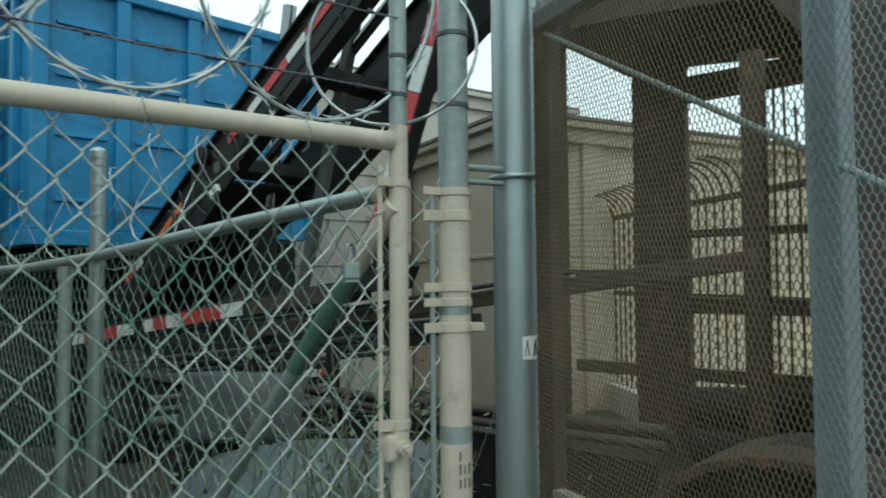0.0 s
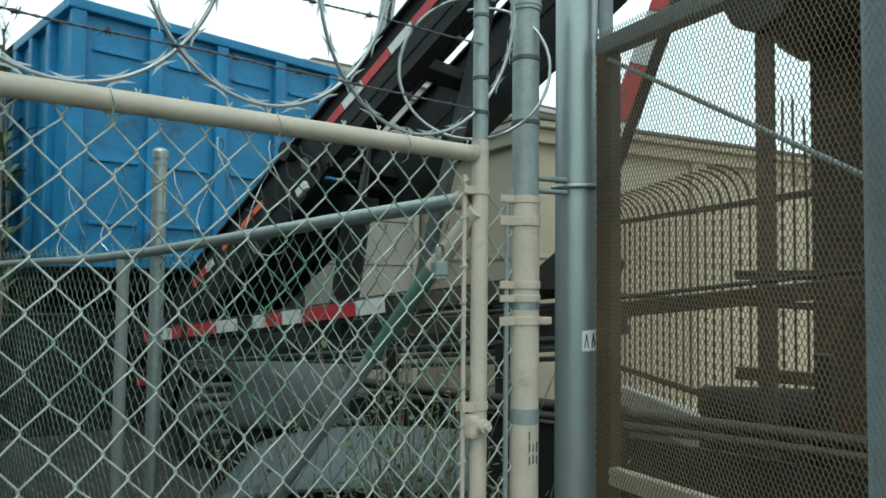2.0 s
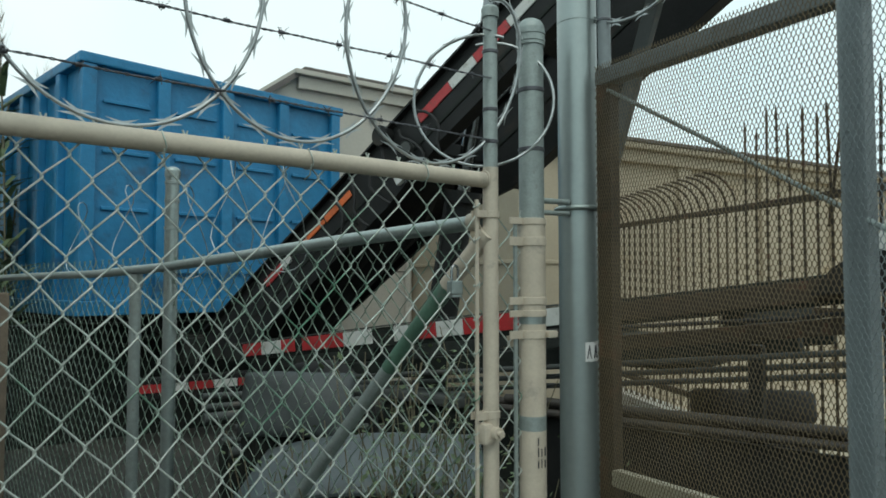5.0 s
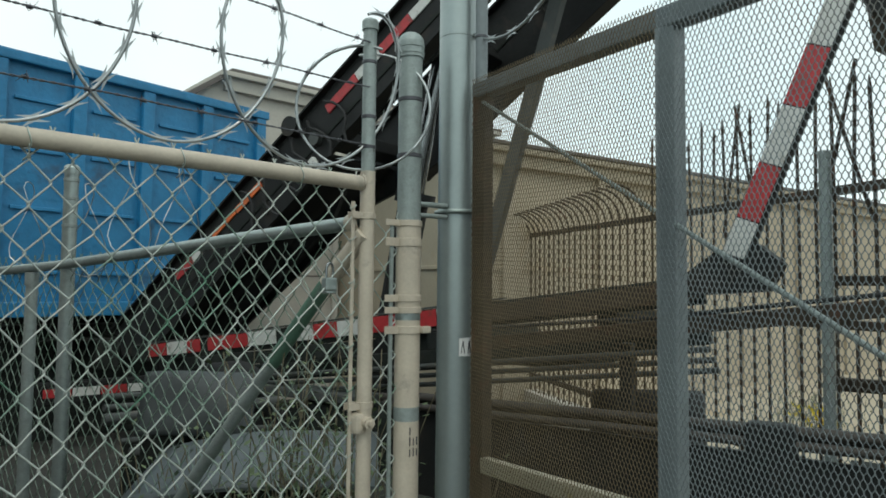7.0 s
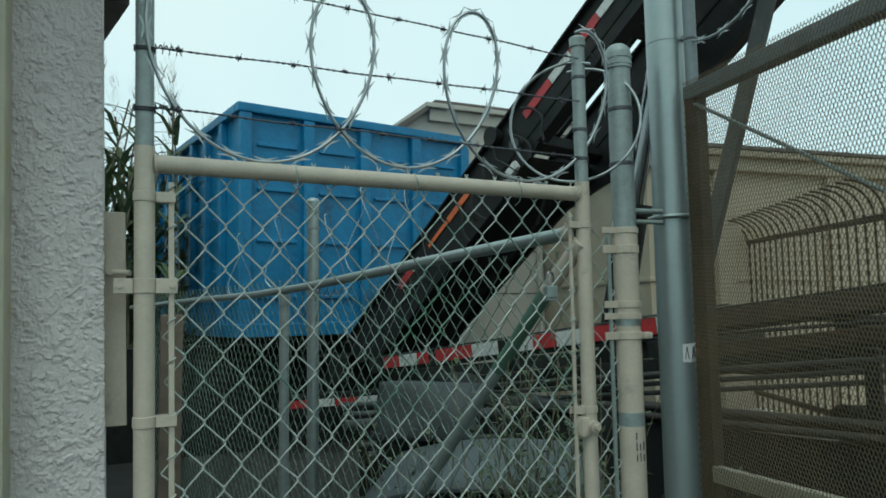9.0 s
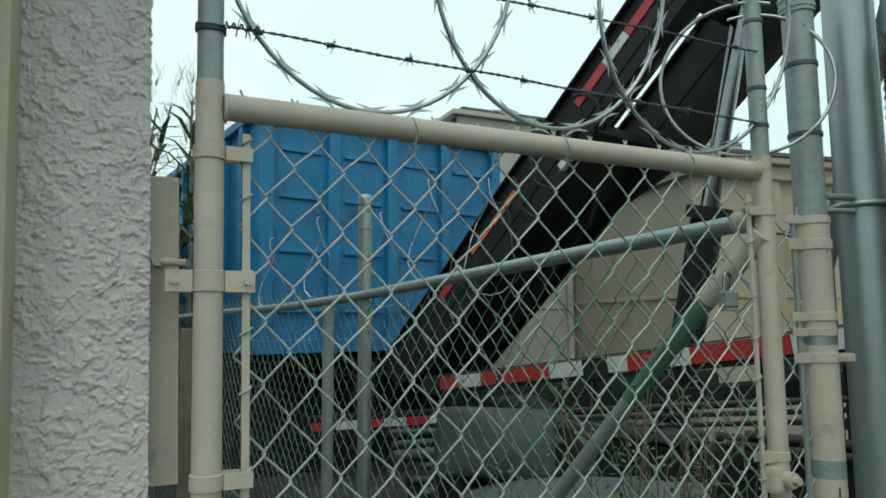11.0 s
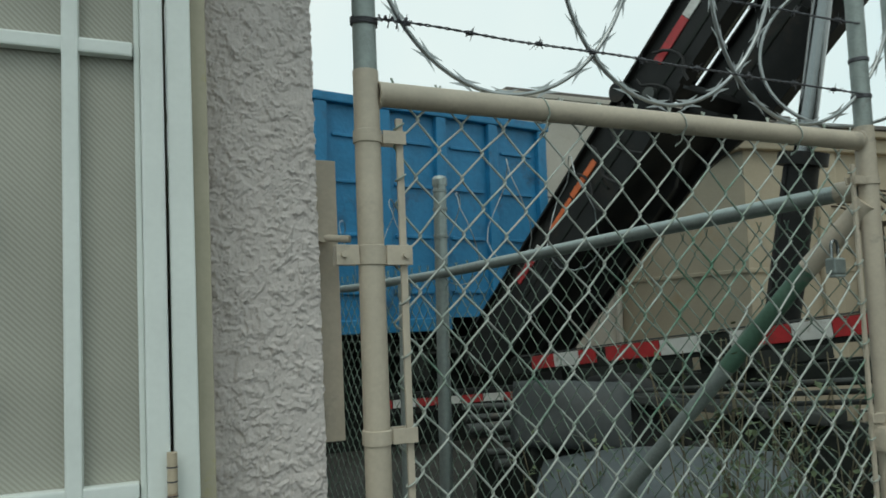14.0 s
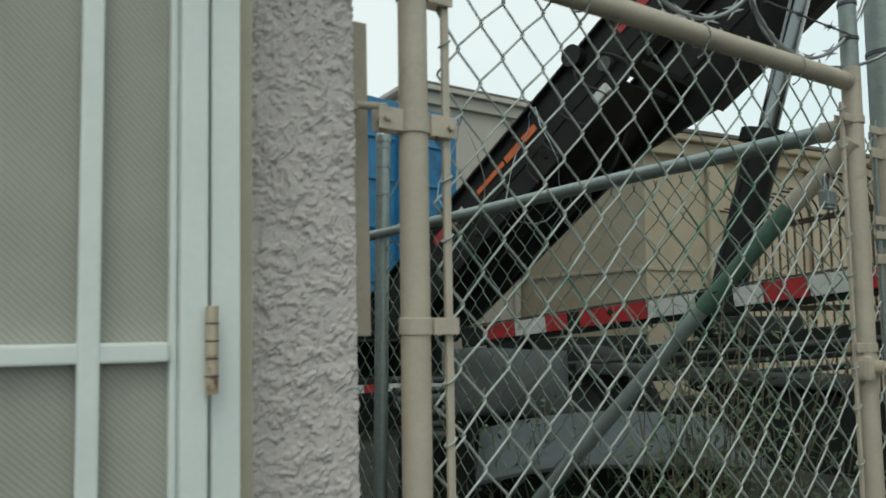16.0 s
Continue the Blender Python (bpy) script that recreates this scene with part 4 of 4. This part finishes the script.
    quick("stay_bar", "pipe", t, beam, (1.13, 0.90, 1.22), (1.98, 0.90, 3.95), 0.07, 0.09, 0.008, label="grey steel stay bar")
    quick("bed_frame", "dark", t, box, (1.10, 0.56, 1.10), (2.10, 1.50, 1.24), None, 0.02)
    return t


truck = roll_off_truck()


def hoist():
    """Local space: x up along the near rail from the top of the orange mark, y away, z square to the rail."""
    h = thing("tilt_hoist", "raised black steel hoist frame with red and white tape", "hoist")
    for y, low in ((0.0, -0.27), (0.78, -0.50)):
        rail = quick("rail", "black", h, prism, ((-2.3, 0.115), (5.6, 0.115), (5.6, low), (0.8, low), (0.2, -0.33), (-1.9, -0.33), (-2.3, -0.16)), y + 0.012, y + 0.05)
        quick("flange", "black", rail, box, (-2.3, y - 0.035, 0.116), (5.6, y + 0.09, 0.134), None, 0.004)
        quick("flange", "black", rail, box, (0.8, y - 0.035, low - 0.018), (5.6, y + 0.09, low - 0.001), None, 0.004)
        quick("web_seam", "dark", rail, box, (-1.9, y + 0.004, -0.16), (5.6, y + 0.0115, -0.135), None, 0.003, label="welded seam along the rail")
        for k in range(9):
            quick("stiffener", "dark", rail, box, (-1.7 + 0.8 * k, y - 0.012, -0.255), (-1.685 + 0.8 * k, y + 0.0115, -0.163), None, 0.002)
    quick("winch_rod", "chrome", h, tube, (0.62, 0.42, -0.03), (5.2, 0.42, -0.03), 0.042, 18, label="bright chromed cylinder rod between the rails")
    quick("belly_plate", "black", h, box, (-2.0, 0.051, -0.27), (0.62, 0.79, -0.235), None, 0.01)
    quick("belly_plate", "black", h, prism, ((-2.2, -0.31), (0.35, -0.31), (0.10, -0.44), (-1.9, -0.52)), 0.42, 0.46)
    for x in (0.66, 1.75, 2.9, 4.1, 5.3):
        quick("cross_tube", "black", h, box, (x, 0.051, -0.26), (x + 0.11, 0.79, -0.12), None, 0.01)
    quick("knob_roller", "black", h, tube, (0.50, -0.07, 0.10), (0.50, 0.10, 0.10), 0.075, 18)
    quick("roller", "pipe", h, tube, (0.62, -0.035, -0.12), (0.62, 0.011, -0.12), 0.05, 14)
    quick("white_box", "white", h, box, (0.42, -0.05, -0.30), (0.55, -0.012, -0.23), None, 0.01, label="small pale junction box")
    quick("orange_mark", "orange", h, box, (-0.36, 0.0, -0.035), (-0.02, 0.0115, 0.020), None, 0.003)
    quick("orange_mark", "orange", h, box, (-0.70, 0.0, -0.025), (-0.38, 0.0115, 0.012), None, 0.003)
    for c, x0, x1 in (("red", -1.27, -1.02), ("white", -1.01, -0.88), ("red", 0.81, 1.145), ("white", 1.15, 1.395), ("red", 1.40, 1.715), ("white", 1.72, 1.97), ("red", 1.975, 2.3), ("white", 2.305, 2.55)):
        quick("tape_strip", c, h, box, (x0, 0.002, -0.04), (x1, 0.0115, 0.03), None, 0.002)
    quick("cable", "chrome", h, tube, (0.75, 0.40, -0.06), (5.3, 0.46, -0.05), 0.012, 8, label="bright steel winch cable")
    quick("sheave", "black", h, tube, (3.15, 0.28, -0.14), (3.15, 0.64, -0.14), 0.16, 20)
    rnd = random.Random(70)
    for k in range(6):
        bm = bmesh.new()
        x = -0.2 + 0.22 * k
        path_tube(bm, [(x + 0.05 * math.sin(j * 0.7 + k), -0.03 - 0.012 * (k % 2), 0.05 - 0.05 * j + 0.02 * math.sin(j * 1.3 + k)) for j in range(9)], 0.011, 6)
        part("hose", bm, "tyre", h, "black hydraulic hose")
    return h


hoist_ob = hoist()

ram = thing("hydraulic_ram", "long hydraulic ram with bright chromed rod", "ram")
quick("rod", "chrome", ram, tube, (0, 0, 0), (1.75, 0, 0), 0.06, 20)
quick("cylinder", "black", ram, tube, (-1.62, 0, 0), (0.02, 0, 0), 0.105, 20)
quick("gland", "black", ram, tube, (-0.05, 0, 0), (0.03, 0, 0), 0.15, 16)
quick("hose", "tyre", ram, tube, (-1.0, -0.09, 0.06), (-0.06, -0.10, 0.05), 0.016, 8)


# ---- the picket fence, pipe rail and buildings beyond ----
PD = Vector((1.38, 2.68, 0)).normalized()
P0 = Vector((3.04, -0.70, 0))
pick = thing("picket_fence", "dark rusty steel picket fence with bowed tops", "fence")
for z, h in ((2.14, 0.055), (1.36, 0.055), (0.48, 0.06)):
    quick("rail", "rust", pick, beam, P0 + Vector((0, 0, z)), P0 + PD * 5.9 + Vector((0, 0, z + (0.12 if z > 2 else 0))), 0.035, h, 0.004)
NPK = Vector((-PD.y, PD.x, 0))
for i in range(40):
    s = 0.05 + 0.146 * i
    rnd = random.Random(200 + i)
    p = P0 + PD * s
    bm = bmesh.new()
    if s > 2.9:
        pts = [p + Vector((0, 0, z)) for z in (0.28, 1.2, 1.95, 2.21)]
        for k in range(1, 7):
            a = k * math.pi / 12
            pts.append(p + Vector((0, 0, 2.21 + 0.30 * math.sin(a))) + NPK * (0.30 * (1 - math.cos(a))))
        path_tube(bm, pts, 0.011, 6)
    else:
        top = 2.78 + rnd.uniform(-0.08, 0.14)
        lean = rnd.uniform(-0.03, 0.03)
        path_tube(bm, [p + Vector((0, 0, 0.28)), p + Vector((0, 0, 2.1)), p + PD * lean + Vector((0, 0, top))], 0.011, 6)
        tube(bm, p + PD * lean + Vector((0, 0, top - 0.01)), p + PD * lean + Vector((0, 0, top + 0.07)), 0.015, 6, 0.002)
    part("picket", bm, "rust", pick)
for s0, lean in ((0.55, 0.35), (0.95, -0.30), (1.5, 0.25), (1.9, -0.2)):
    p = P0 + PD * s0 - NPK * 0.05
    quick("scrap_bar", "rust", pick, tube, p + Vector((0, 0, 1.96)), p + PD * lean + Vector((0, 0, 2.93)), 0.012, 6, label="bent loose bar")
bm = bmesh.new()
rnd = random.Random(77)
for k in range(26):
    p = P0 + PD * rnd.uniform(-0.3, 0.45) - NPK * rnd.uniform(0.02, 0.25)
    path_tube(bm, [p + Vector((0, 0, 0.0)), p + Vector((rnd.uniform(-0.04, 0.04), rnd.uniform(-0.04, 0.04), 1.6)), p + Vector((rnd.uniform(-0.12, 0.12), rnd.uniform(-0.12, 0.12), 2.47 + rnd.uniform(0, 0.23)))], 0.010, 5)
tagged(part("rebar_bundle", bm, "rust"), "bundle of upright dark reinforcing bars leaning on the fence", "rebar")
pp = P0 + PD * 0.72 + NPK * 0.12
pole2 = thing("pipe_post", "weathered grey steel pipe post beside the pickets", "post")
quick("pipe", "galv_dark", pole2, tube, (pp.x, pp.y, 0), (pp.x, pp.y, 2.36), 0.034, 16)
quick("cap", "galv_dark", pole2, tube, (pp.x, pp.y, 2.34), (pp.x, pp.y, 2.38), 0.040, 16)

kerb = thing("low_wall", "low concrete kerb wall under the picket fence", "wall", kind="structure")
quick("kerb", "beige", kerb, beam, P0 + Vector((0, 0, 0.13)), P0 + PD * 5.9 + Vector((0, 0, 0.13)), 0.2, 0.32, 0.01)

# the pale concrete yard between the pickets and the cream building
yard = thing("pavement", "pale dusty concrete yard beyond the picket fence", "pavement", kind="structure")
rim = [P0 + PD * a + NPK * b for a, b in ((-4.0, -0.16), (-4.0, -11.0), (11.0, -11.0), (11.0, -0.16))]
bm = bmesh.new()
low = [bm.verts.new((p.x, p.y, -0.10)) for p in rim]
high = [bm.verts.new((p.x, p.y, 0.012)) for p in rim]
bm.faces.new(low), bm.faces.new(high)
for q in range(4):
    bm.faces.new((low[q], low[(q + 1) % 4], high[(q + 1) % 4], high[q]))
bmesh.ops.recalc_face_normals(bm, faces=bm.faces)
part("slab", bm, "cream", yard)

heap = thing("tyre_heap", "dark rubber tyre lying behind the pipes", "tyre")
wheel(heap, (2.95, 1.0, 0.80), (0.1, 0.1, 1), 0.36, 0.2)
wheel(heap, (2.95, 1.0, 0.60), (0.0, 0.1, 1), 0.36, 0.2)
wheel(heap, (2.95, 1.0, 0.40), (0.05, 0.0, 1), 0.36, 0.2)
wheel(heap, (2.93, 1.01, 0.20), (0.05, 0.0, 1), 0.36, 0.2)
wheel(heap, (2.95, 1.0, 0.0), (0.0, 0.0, 1), 0.36, 0.22)


def building(name, label, x0, x1, y0, y1, z, colour, skew=0.0):
    b = thing(name, label, "building")
    m = Matrix.Translation((x0, y0, 0)) @ Matrix.Rotation(radians(skew), 4, "Z")
    W, D = x1 - x0, y1 - y0
    quick("wall", colour, b, box, (0, 0, -0.05), (W, D, z), m)
    quick("cornice", colour, b, box, (-0.10, -0.10, z - 0.14), (W + 0.1, D + 0.1, z + 0.02), m, 0.02)
    quick("cornice", colour, b, box, (-0.18, -0.18, z + 0.022), (W + 0.18, D + 0.18, z + 0.10), m, 0.02)
    quick("roof_edge", "roof", b, box, (-0.20, -0.20, z + 0.102), (W + 0.2, D + 0.2, z + 0.15), m, 0.01)
    quick("string_course", colour, b, box, (-0.02, -0.02, z * 0.55), (W + 0.02, D + 0.02, z * 0.55 + 0.05), m, 0.01)
    return b, m


cream, cm = building("cream_building", "cream rendered building with moulded cornice behind the pickets", 4.3, 17, 4.6, 12, 3.25, "cream", -7)
for k in range(6):
    quick("arch_trim", "cream", cream, box, (0.9 + 1.7 * k, -0.06, 0), (1.15 + 1.7 * k, -0.001, 3.2), cm, 0.02)
house = thing("gabled_house", "beige rendered house with dark tiled roof edge behind the yard", "house")
hx, hy, hz = 2.83, 7.34, 4.36
quick("wall", "beige", house, box, (hx, hy, -0.05), (hx + 5.0, hy + 7, hz))
bm = bmesh.new()
for z0, z1, o in ((hz - 0.16, hz + 0.01, 0.08), (hz + 0.012, hz + 0.08, 0.16)):
    box(bm, (hx - o, hy - o, z0), (hx + 5.0 + o, hy + 7, z1), None, 0.01)
part("eave_moulding", bm, "beige", house)
bm = bmesh.new()
beam(bm, (hx - 0.62, hy - 0.06, hz - 0.36), (hx + 0.02, hy - 0.06, hz + 0.11), 0.12, 0.07, 0.01)
beam(bm, (hx, hy - 0.06, hz + 0.11), (hx + 5.2, hy - 0.06, hz + 0.11), 0.12, 0.055, 0.01)
part("roof_edge", bm, "roof", house)
bm = bmesh.new()
for v in ((hx - 0.6, hz - 0.40), (hx + 0.02, hz + 0.09), (hx + 0.02, hz - 0.40)):
    bm.verts.new((v[0], hy + 0.002, v[1])), bm.verts.new((v[0], hy + 6.9, v[1]))
vs = list(bm.verts)
bm.faces.new((vs[0], vs[2], vs[4])), bm.faces.new((vs[1], vs[5], vs[3])), bm.faces.new((vs[0], vs[1], vs[3], vs[2])), bm.faces.new((vs[0], vs[4], vs[5], vs[1]))
part("gable_side", bm, "beige", house)
for z in (1.72, 2.35, 3.0):
    quick("groove", "roof", house, box, (hx, hy - 0.006, z), (hx + 5.0, hy - 0.0005, z + 0.018))
for x in (hx + 1.7, hx + 3.4):
    quick("downpipe", "beige", house, tube, (x, hy - 0.08, 0), (x, hy - 0.08, hz - 0.2), 0.05, 12)

# ---- the scrap, weeds and reeds behind the fence ----
def curved_sheet(w, l, bulge, thick, nx=14, ny=12):
    bm = bmesh.new()
    g = {}
    for side in (0, 1):
        for i in range(nx + 1):
            for j in range(ny + 1):
                u, v = i / nx - 0.5, j / ny - 0.5
                z = bulge * (1 - (2 * u) ** 2 * 0.8) * (1 - abs(2 * v) ** 3 * 0.55) + 0.012 * math.sin(6 * u) * math.cos(5 * v)
                g[side, i, j] = bm.verts.new((u * w, v * l, z - thick * side))
    for i in range(nx):
        for j in range(ny):
            bm.faces.new((g[0, i, j], g[0, i + 1, j], g[0, i + 1, j + 1], g[0, i, j + 1])).smooth = True
            bm.faces.new((g[1, i, j], g[1, i, j + 1], g[1, i + 1, j + 1], g[1, i + 1, j])).smooth = True
    for i in range(nx):
        for j in (0, ny):
            bm.faces.new((g[0, i, j], g[0, i + 1, j], g[1, i + 1, j], g[1, i, j]))
    for j in range(ny):
        for i in (0, nx):
            bm.faces.new((g[0, i, j], g[0, i, j + 1], g[1, i, j + 1], g[1, i, j]))
    return bm


hood = thing("car_hood", "dusty grey-blue car hood lying on a dark crate", "car hood")
ob = part("hood_panel", curved_sheet(0.95, 0.66, 0.10, 0.012), "car", hood)
ob.matrix_world = pose(0.27, 1.10, 0.80, 6, -4, -36)
quick("hinge_bar", "black", hood, tube, (0.05, 1.05, 0.78), (0.45, 0.85, 0.78), 0.012, 8)
crate = thing("dark_crate", "black steel crate under the car hood", "crate")
quick("side", "dark", crate, box, (-0.36, -0.25, -0.02), (0.36, 0.25, 0.77), Matrix.Translation((0.30, 1.12, 0)) @ Matrix.Rotation(radians(-40), 4, "Z"), 0.01)
sheet = thing("scrap_sheet", "bent grey sheet-metal panel standing among scrap", "scrap")
ob = part("panel", curved_sheet(0.52, 0.30, 0.05, 0.008), "scrapgrey", sheet)
ob.matrix_world = pose(0.20, 1.62, 1.00, 66, 0, -38)
quick("prop", "dark", sheet, box, (0.02, 1.66, -0.02), (0.42, 1.86, 0.90), None, 0.02)
for k in range(6):
    rnd = random.Random(300 + k)
    sc = thing("scrap_pipe", "long grey scrap pipe lying in the yard", "pipe", "scrap pipes in the yard")
    z = 0.72 + 0.05 * k
    quick("pipe", "pipe", sc, tube, (-0.05 + rnd.uniform(0, 0.15), 2.05 + 0.05 * k, z), (0.82 + rnd.uniform(-0.15, 0.12), 2.10 + 0.06 * k + rnd.uniform(-0.1, 0.1), z - 0.03 + rnd.uniform(-0.04, 0.03)), rnd.uniform(0.014, 0.03), 10)
for k in range(2):
    stand = thing("pipe_stand", "black trestle holding scrap pipes", "trestle", "trestles under the pipes")
    quick("frame", "dark", stand, box, (0.15 + 0.4 * k, 1.98, -0.02), (0.23 + 0.4 * k, 2.55, 0.70), None, 0.01)
# added dark sheet with edge tube, stands in for shade under container and trailer
under_shade = thing("debris_screen", "black sheet added for the shade below the container", "screen")
quick("cloth", "dark", under_shade, box, (-2.6, 6.42, -0.02), (2.75, 6.46, 1.16), None, 0.01)
quick("top_rope", "pipe", under_shade, tube, (-2.6, 6.41, 1.15), (2.75, 6.41, 1.15), 0.012, 8)

hedge = thing("yard_fence", "dark green screened fence behind the container", "fence")
quick("screen_cloth", "dark", hedge, box, (-5.2, 11.6, -0.02), (4.5, 11.66, 2.15), None, 0.01)
for x in (-5.0, -2.0, 1.0, 4.0):
    quick("post", "galv_dark", hedge, tube, (x, 11.56, -0.02), (x, 11.56, 2.25), 0.03, 10)

def weeds(name, label, centre, spread, height, count, seed):
    rnd = random.Random(seed)
    w = thing(name, label, "weeds")
    bs, bl = bmesh.new(), bmesh.new()
    for i in range(count):
        x, y = centre[0] + rnd.gauss(0, spread), centre[1] + rnd.gauss(0, spread)
        h = height * rnd.uniform(0.5, 1.05)
        lean = Vector((rnd.uniform(-0.2, 0.2), rnd.uniform(-0.2, 0.2), 0)) * h
        pts = [Vector((x, y, -0.02)) + lean * f * f + Vector((0, 0, h * f)) for f in (0, 0.35, 0.7, 1)]
        path_tube(bs, pts, 0.0022, 4)
        for k in range(26):
            f = rnd.uniform(0.15, 1)
            p = Vector((x, y, 0)) + lean * f * f + Vector((0, 0, h * f)) + Vector((rnd.gauss(0, 0.05), rnd.gauss(0, 0.05), rnd.gauss(0, 0.03)))
            d = Vector((rnd.uniform(-1, 1), rnd.uniform(-1, 1), rnd.uniform(-0.4, 0.8))).normalized()
            s = frame_of(d)[0]
            ll, ww = rnd.uniform(0.018, 0.045), rnd.uniform(0.006, 0.012)
            vs = [bl.verts.new(v) for v in (p, p + d * ll * 0.5 + s * ww, p + d * ll, p + d * ll * 0.5 - s * ww)]
            bl.faces.new(vs)
    part("stalk_mass", bs, "straw", w, kind="stuff")
    part("leaves", bl, "leaf", w, kind="stuff")
    return w


weeds("weed_bush", "tall dry green weeds growing against the post", (0.14, 0.50), 0.12, 1.36, 80, 5)
weeds("weed_bush", "tall dry green weeds growing against the post", (-0.02, 1.0), 0.12, 1.0, 34, 6)
weeds("weed_bush", "low green weeds at the foot of the fence", (0.35, 0.3), 0.10, 0.95, 30, 7)

# a clump of yellow flowers in the yard beyond the pickets
clump = weeds("flower_clump", "low green weeds with bright yellow flowers beyond the pickets", (6.95, 1.55), 0.26, 0.48, 46, 8)
bm = bmesh.new()
rnd = random.Random(9)
for k in range(70):
    c = Vector((6.72 if k % 3 else 6.98, 1.30 if k % 3 else 1.62, 0.24)) + Vector((rnd.gauss(0, 0.06), rnd.gauss(0, 0.06), rnd.gauss(0, 0.05)))
    n = Vector((rnd.uniform(-1, 0.2), rnd.uniform(-1, 0.2), rnd.uniform(0.1, 0.9))).normalized()
    u, v = frame_of(n)[:2]
    hub = bm.verts.new(c)
    rim = [bm.verts.new(c + (u * math.cos(q * math.pi / 5) + v * math.sin(q * math.pi / 5)) * (0.034 if q % 2 else 0.020) + n * 0.010) for q in range(10)]
    for q in range(10):
        bm.faces.new((hub, rim[q], rim[(q + 1) % 10]))
part("blossoms", bm, "yellow", clump, "bright yellow blossoms", "stuff")


def reeds():
    rnd = random.Random(12)
    w = thing("reed_clump", "tall green reeds with feathery plumes behind the house", "reeds")
    bs, bl, bp = bmesh.new(), bmesh.new(), bmesh.new()
    for i in range(70):
        x, y = -1.55 + rnd.gauss(0, 0.55), 7.6 + rnd.gauss(0, 0.6)
        h = rnd.uniform(2.6, 4.1)
        lean = Vector((rnd.uniform(-0.10, 0.12), rnd.uniform(-0.1, 0.1), 0)) * h
        at = lambda f: Vector((x, y, -0.02)) + lean * f * f + Vector((0, 0, h * f))
        path_tube(bs, [at(f) for f in (0, 0.4, 0.75, 1)], 0.010, 4)
        for k in range(22):
            f = rnd.uniform(0.25, 0.95)
            p = at(f)
            a = rnd.uniform(0, 6.28)
            d = Vector((math.cos(a), math.sin(a), 0.9))
            s = Vector((-math.sin(a), math.cos(a), 0)) * 0.026
            l = rnd.uniform(0.25, 0.5)
            q, e = p + d * l * 0.5, p + d * l * 0.8 + Vector((math.cos(a), math.sin(a), -0.35)) * l * 0.4
            v = [bl.verts.new(c) for c in (p - s, p + s, q + s, q - s, e)]
            bl.faces.new(v[:4])
            bl.faces.new((v[3], v[2], v[4]))
        if i % 2 == 0:
            for k in range(60):
                f = 1 + rnd.uniform(-0.04, 0.12)
                p = at(f) + Vector((rnd.gauss(0, 0.03), rnd.gauss(0, 0.03), 0))
                d = Vector((rnd.uniform(-0.4, 0.4), rnd.uniform(-0.4, 0.4), 1)).normalized()
                s = frame_of(d)[0] * 0.015
                v = [bp.verts.new(c) for c in (p - s, p + s, p + d * 0.16)]
                bp.faces.new(v)
    part("stalk_mass", bs, "straw", w, kind="stuff")
    part("leaves", bl, "leaf", w, kind="stuff")
    part("plume_mass", bp, "plume", w, kind="stuff")


reeds()


# ---- what moves ----
def motions():
    yaw = -75.6
    drive = [(0, 0.26, 4.82, -0.06), (0.7, 0.41, 4.45, -0.11), (1.5, 0.51, 4.17, -0.07), (2.3, 0.62, 3.75, -0.04), (2.7, 0.67, 3.64, -0.07), (3, 0.75, 3.53, -0.09), (5.5, 1.01, 2.63, 0), (7, 0.98, 2.74, 0), (9, 1.07, 2.81, 0.01), (9.5, 1.11, 2.73, -0.02), (12, 1.19, 2.67, 0.03), (12.5, 1.17, 2.63, 0.03), (14, 1.25, 2.31, 0.02), (15.2, 1.27, 1.96, 0.1), (16, 1.18, 1.73, 0.12)]
    raised = [(0, 0.1, 2.215, 32.3), (1.5, -0.125, 2.165, 33.6), (3, -0.235, 2.15, 33.2), (5.5, -0.48, 2.295, 34), (7, -0.48, 2.36, 35.1), (9, -0.56, 2.49, 36.9), (9.5, -0.64, 2.48, 38.4), (12, -0.81, 2.6, 42), (12.5, -0.79, 2.58, 43.6), (14, -0.87, 2.58, 44), (15.2, -1.02, 2.65, 41.9), (16, -1.07, 2.625, 37)]

    def along(rows, t):
        for p, q in zip(rows, rows[1:]):
            if p[0] <= t <= q[0]:
                f = (t - p[0]) / (q[0] - p[0])
                return [a + (b - a) * f for a, b in zip(p, q)]
        return rows[-1]

    def at(t):
        _, x, y, dz = along(drive, t)
        return pose(x, y, dz, 0, 0, yaw)

    times = sorted({r[0] for r in drive} | {r[0] for r in raised})
    walk(truck, [(t, at(t)) for t in times])
    walk(hoist_ob, [(t, at(t) @ pose(along(raised, t)[1], 0.5, along(raised, t)[2] - along(drive, t)[3], 0, -along(raised, t)[3], 0)) for t in times])
    ram_rows = [(0, 0.62, 2.12, 80), (7, 0.62, 2.22, 78), (12, 0.54, 2.28, 76.5), (12.5, 0.53, 2.31, 78), (15.2, 0.34, 2.40, 79), (16, 0.29, 2.38, 74)]
    walk(ram, [(t, at(t) @ pose(x, 1.0, z - along(drive, t)[3], 0, -tilt, 0)) for t, x, z, tilt in ram_rows])
    walk(cont, [(t, pose(-0.10 + dx, 5.76, 1.39 + dz, 0, 0, 9.8)) for t, dx, dz in ((0, -0.20, 0.62), (0.7, -0.20, 0.52), (1.5, -0.17, 0.44), (2.5, -0.08, 0.26), (3, -0.05, 0.17), (5.5, 0.0, 0.0), (16, 0.0, 0.0))])


motions()
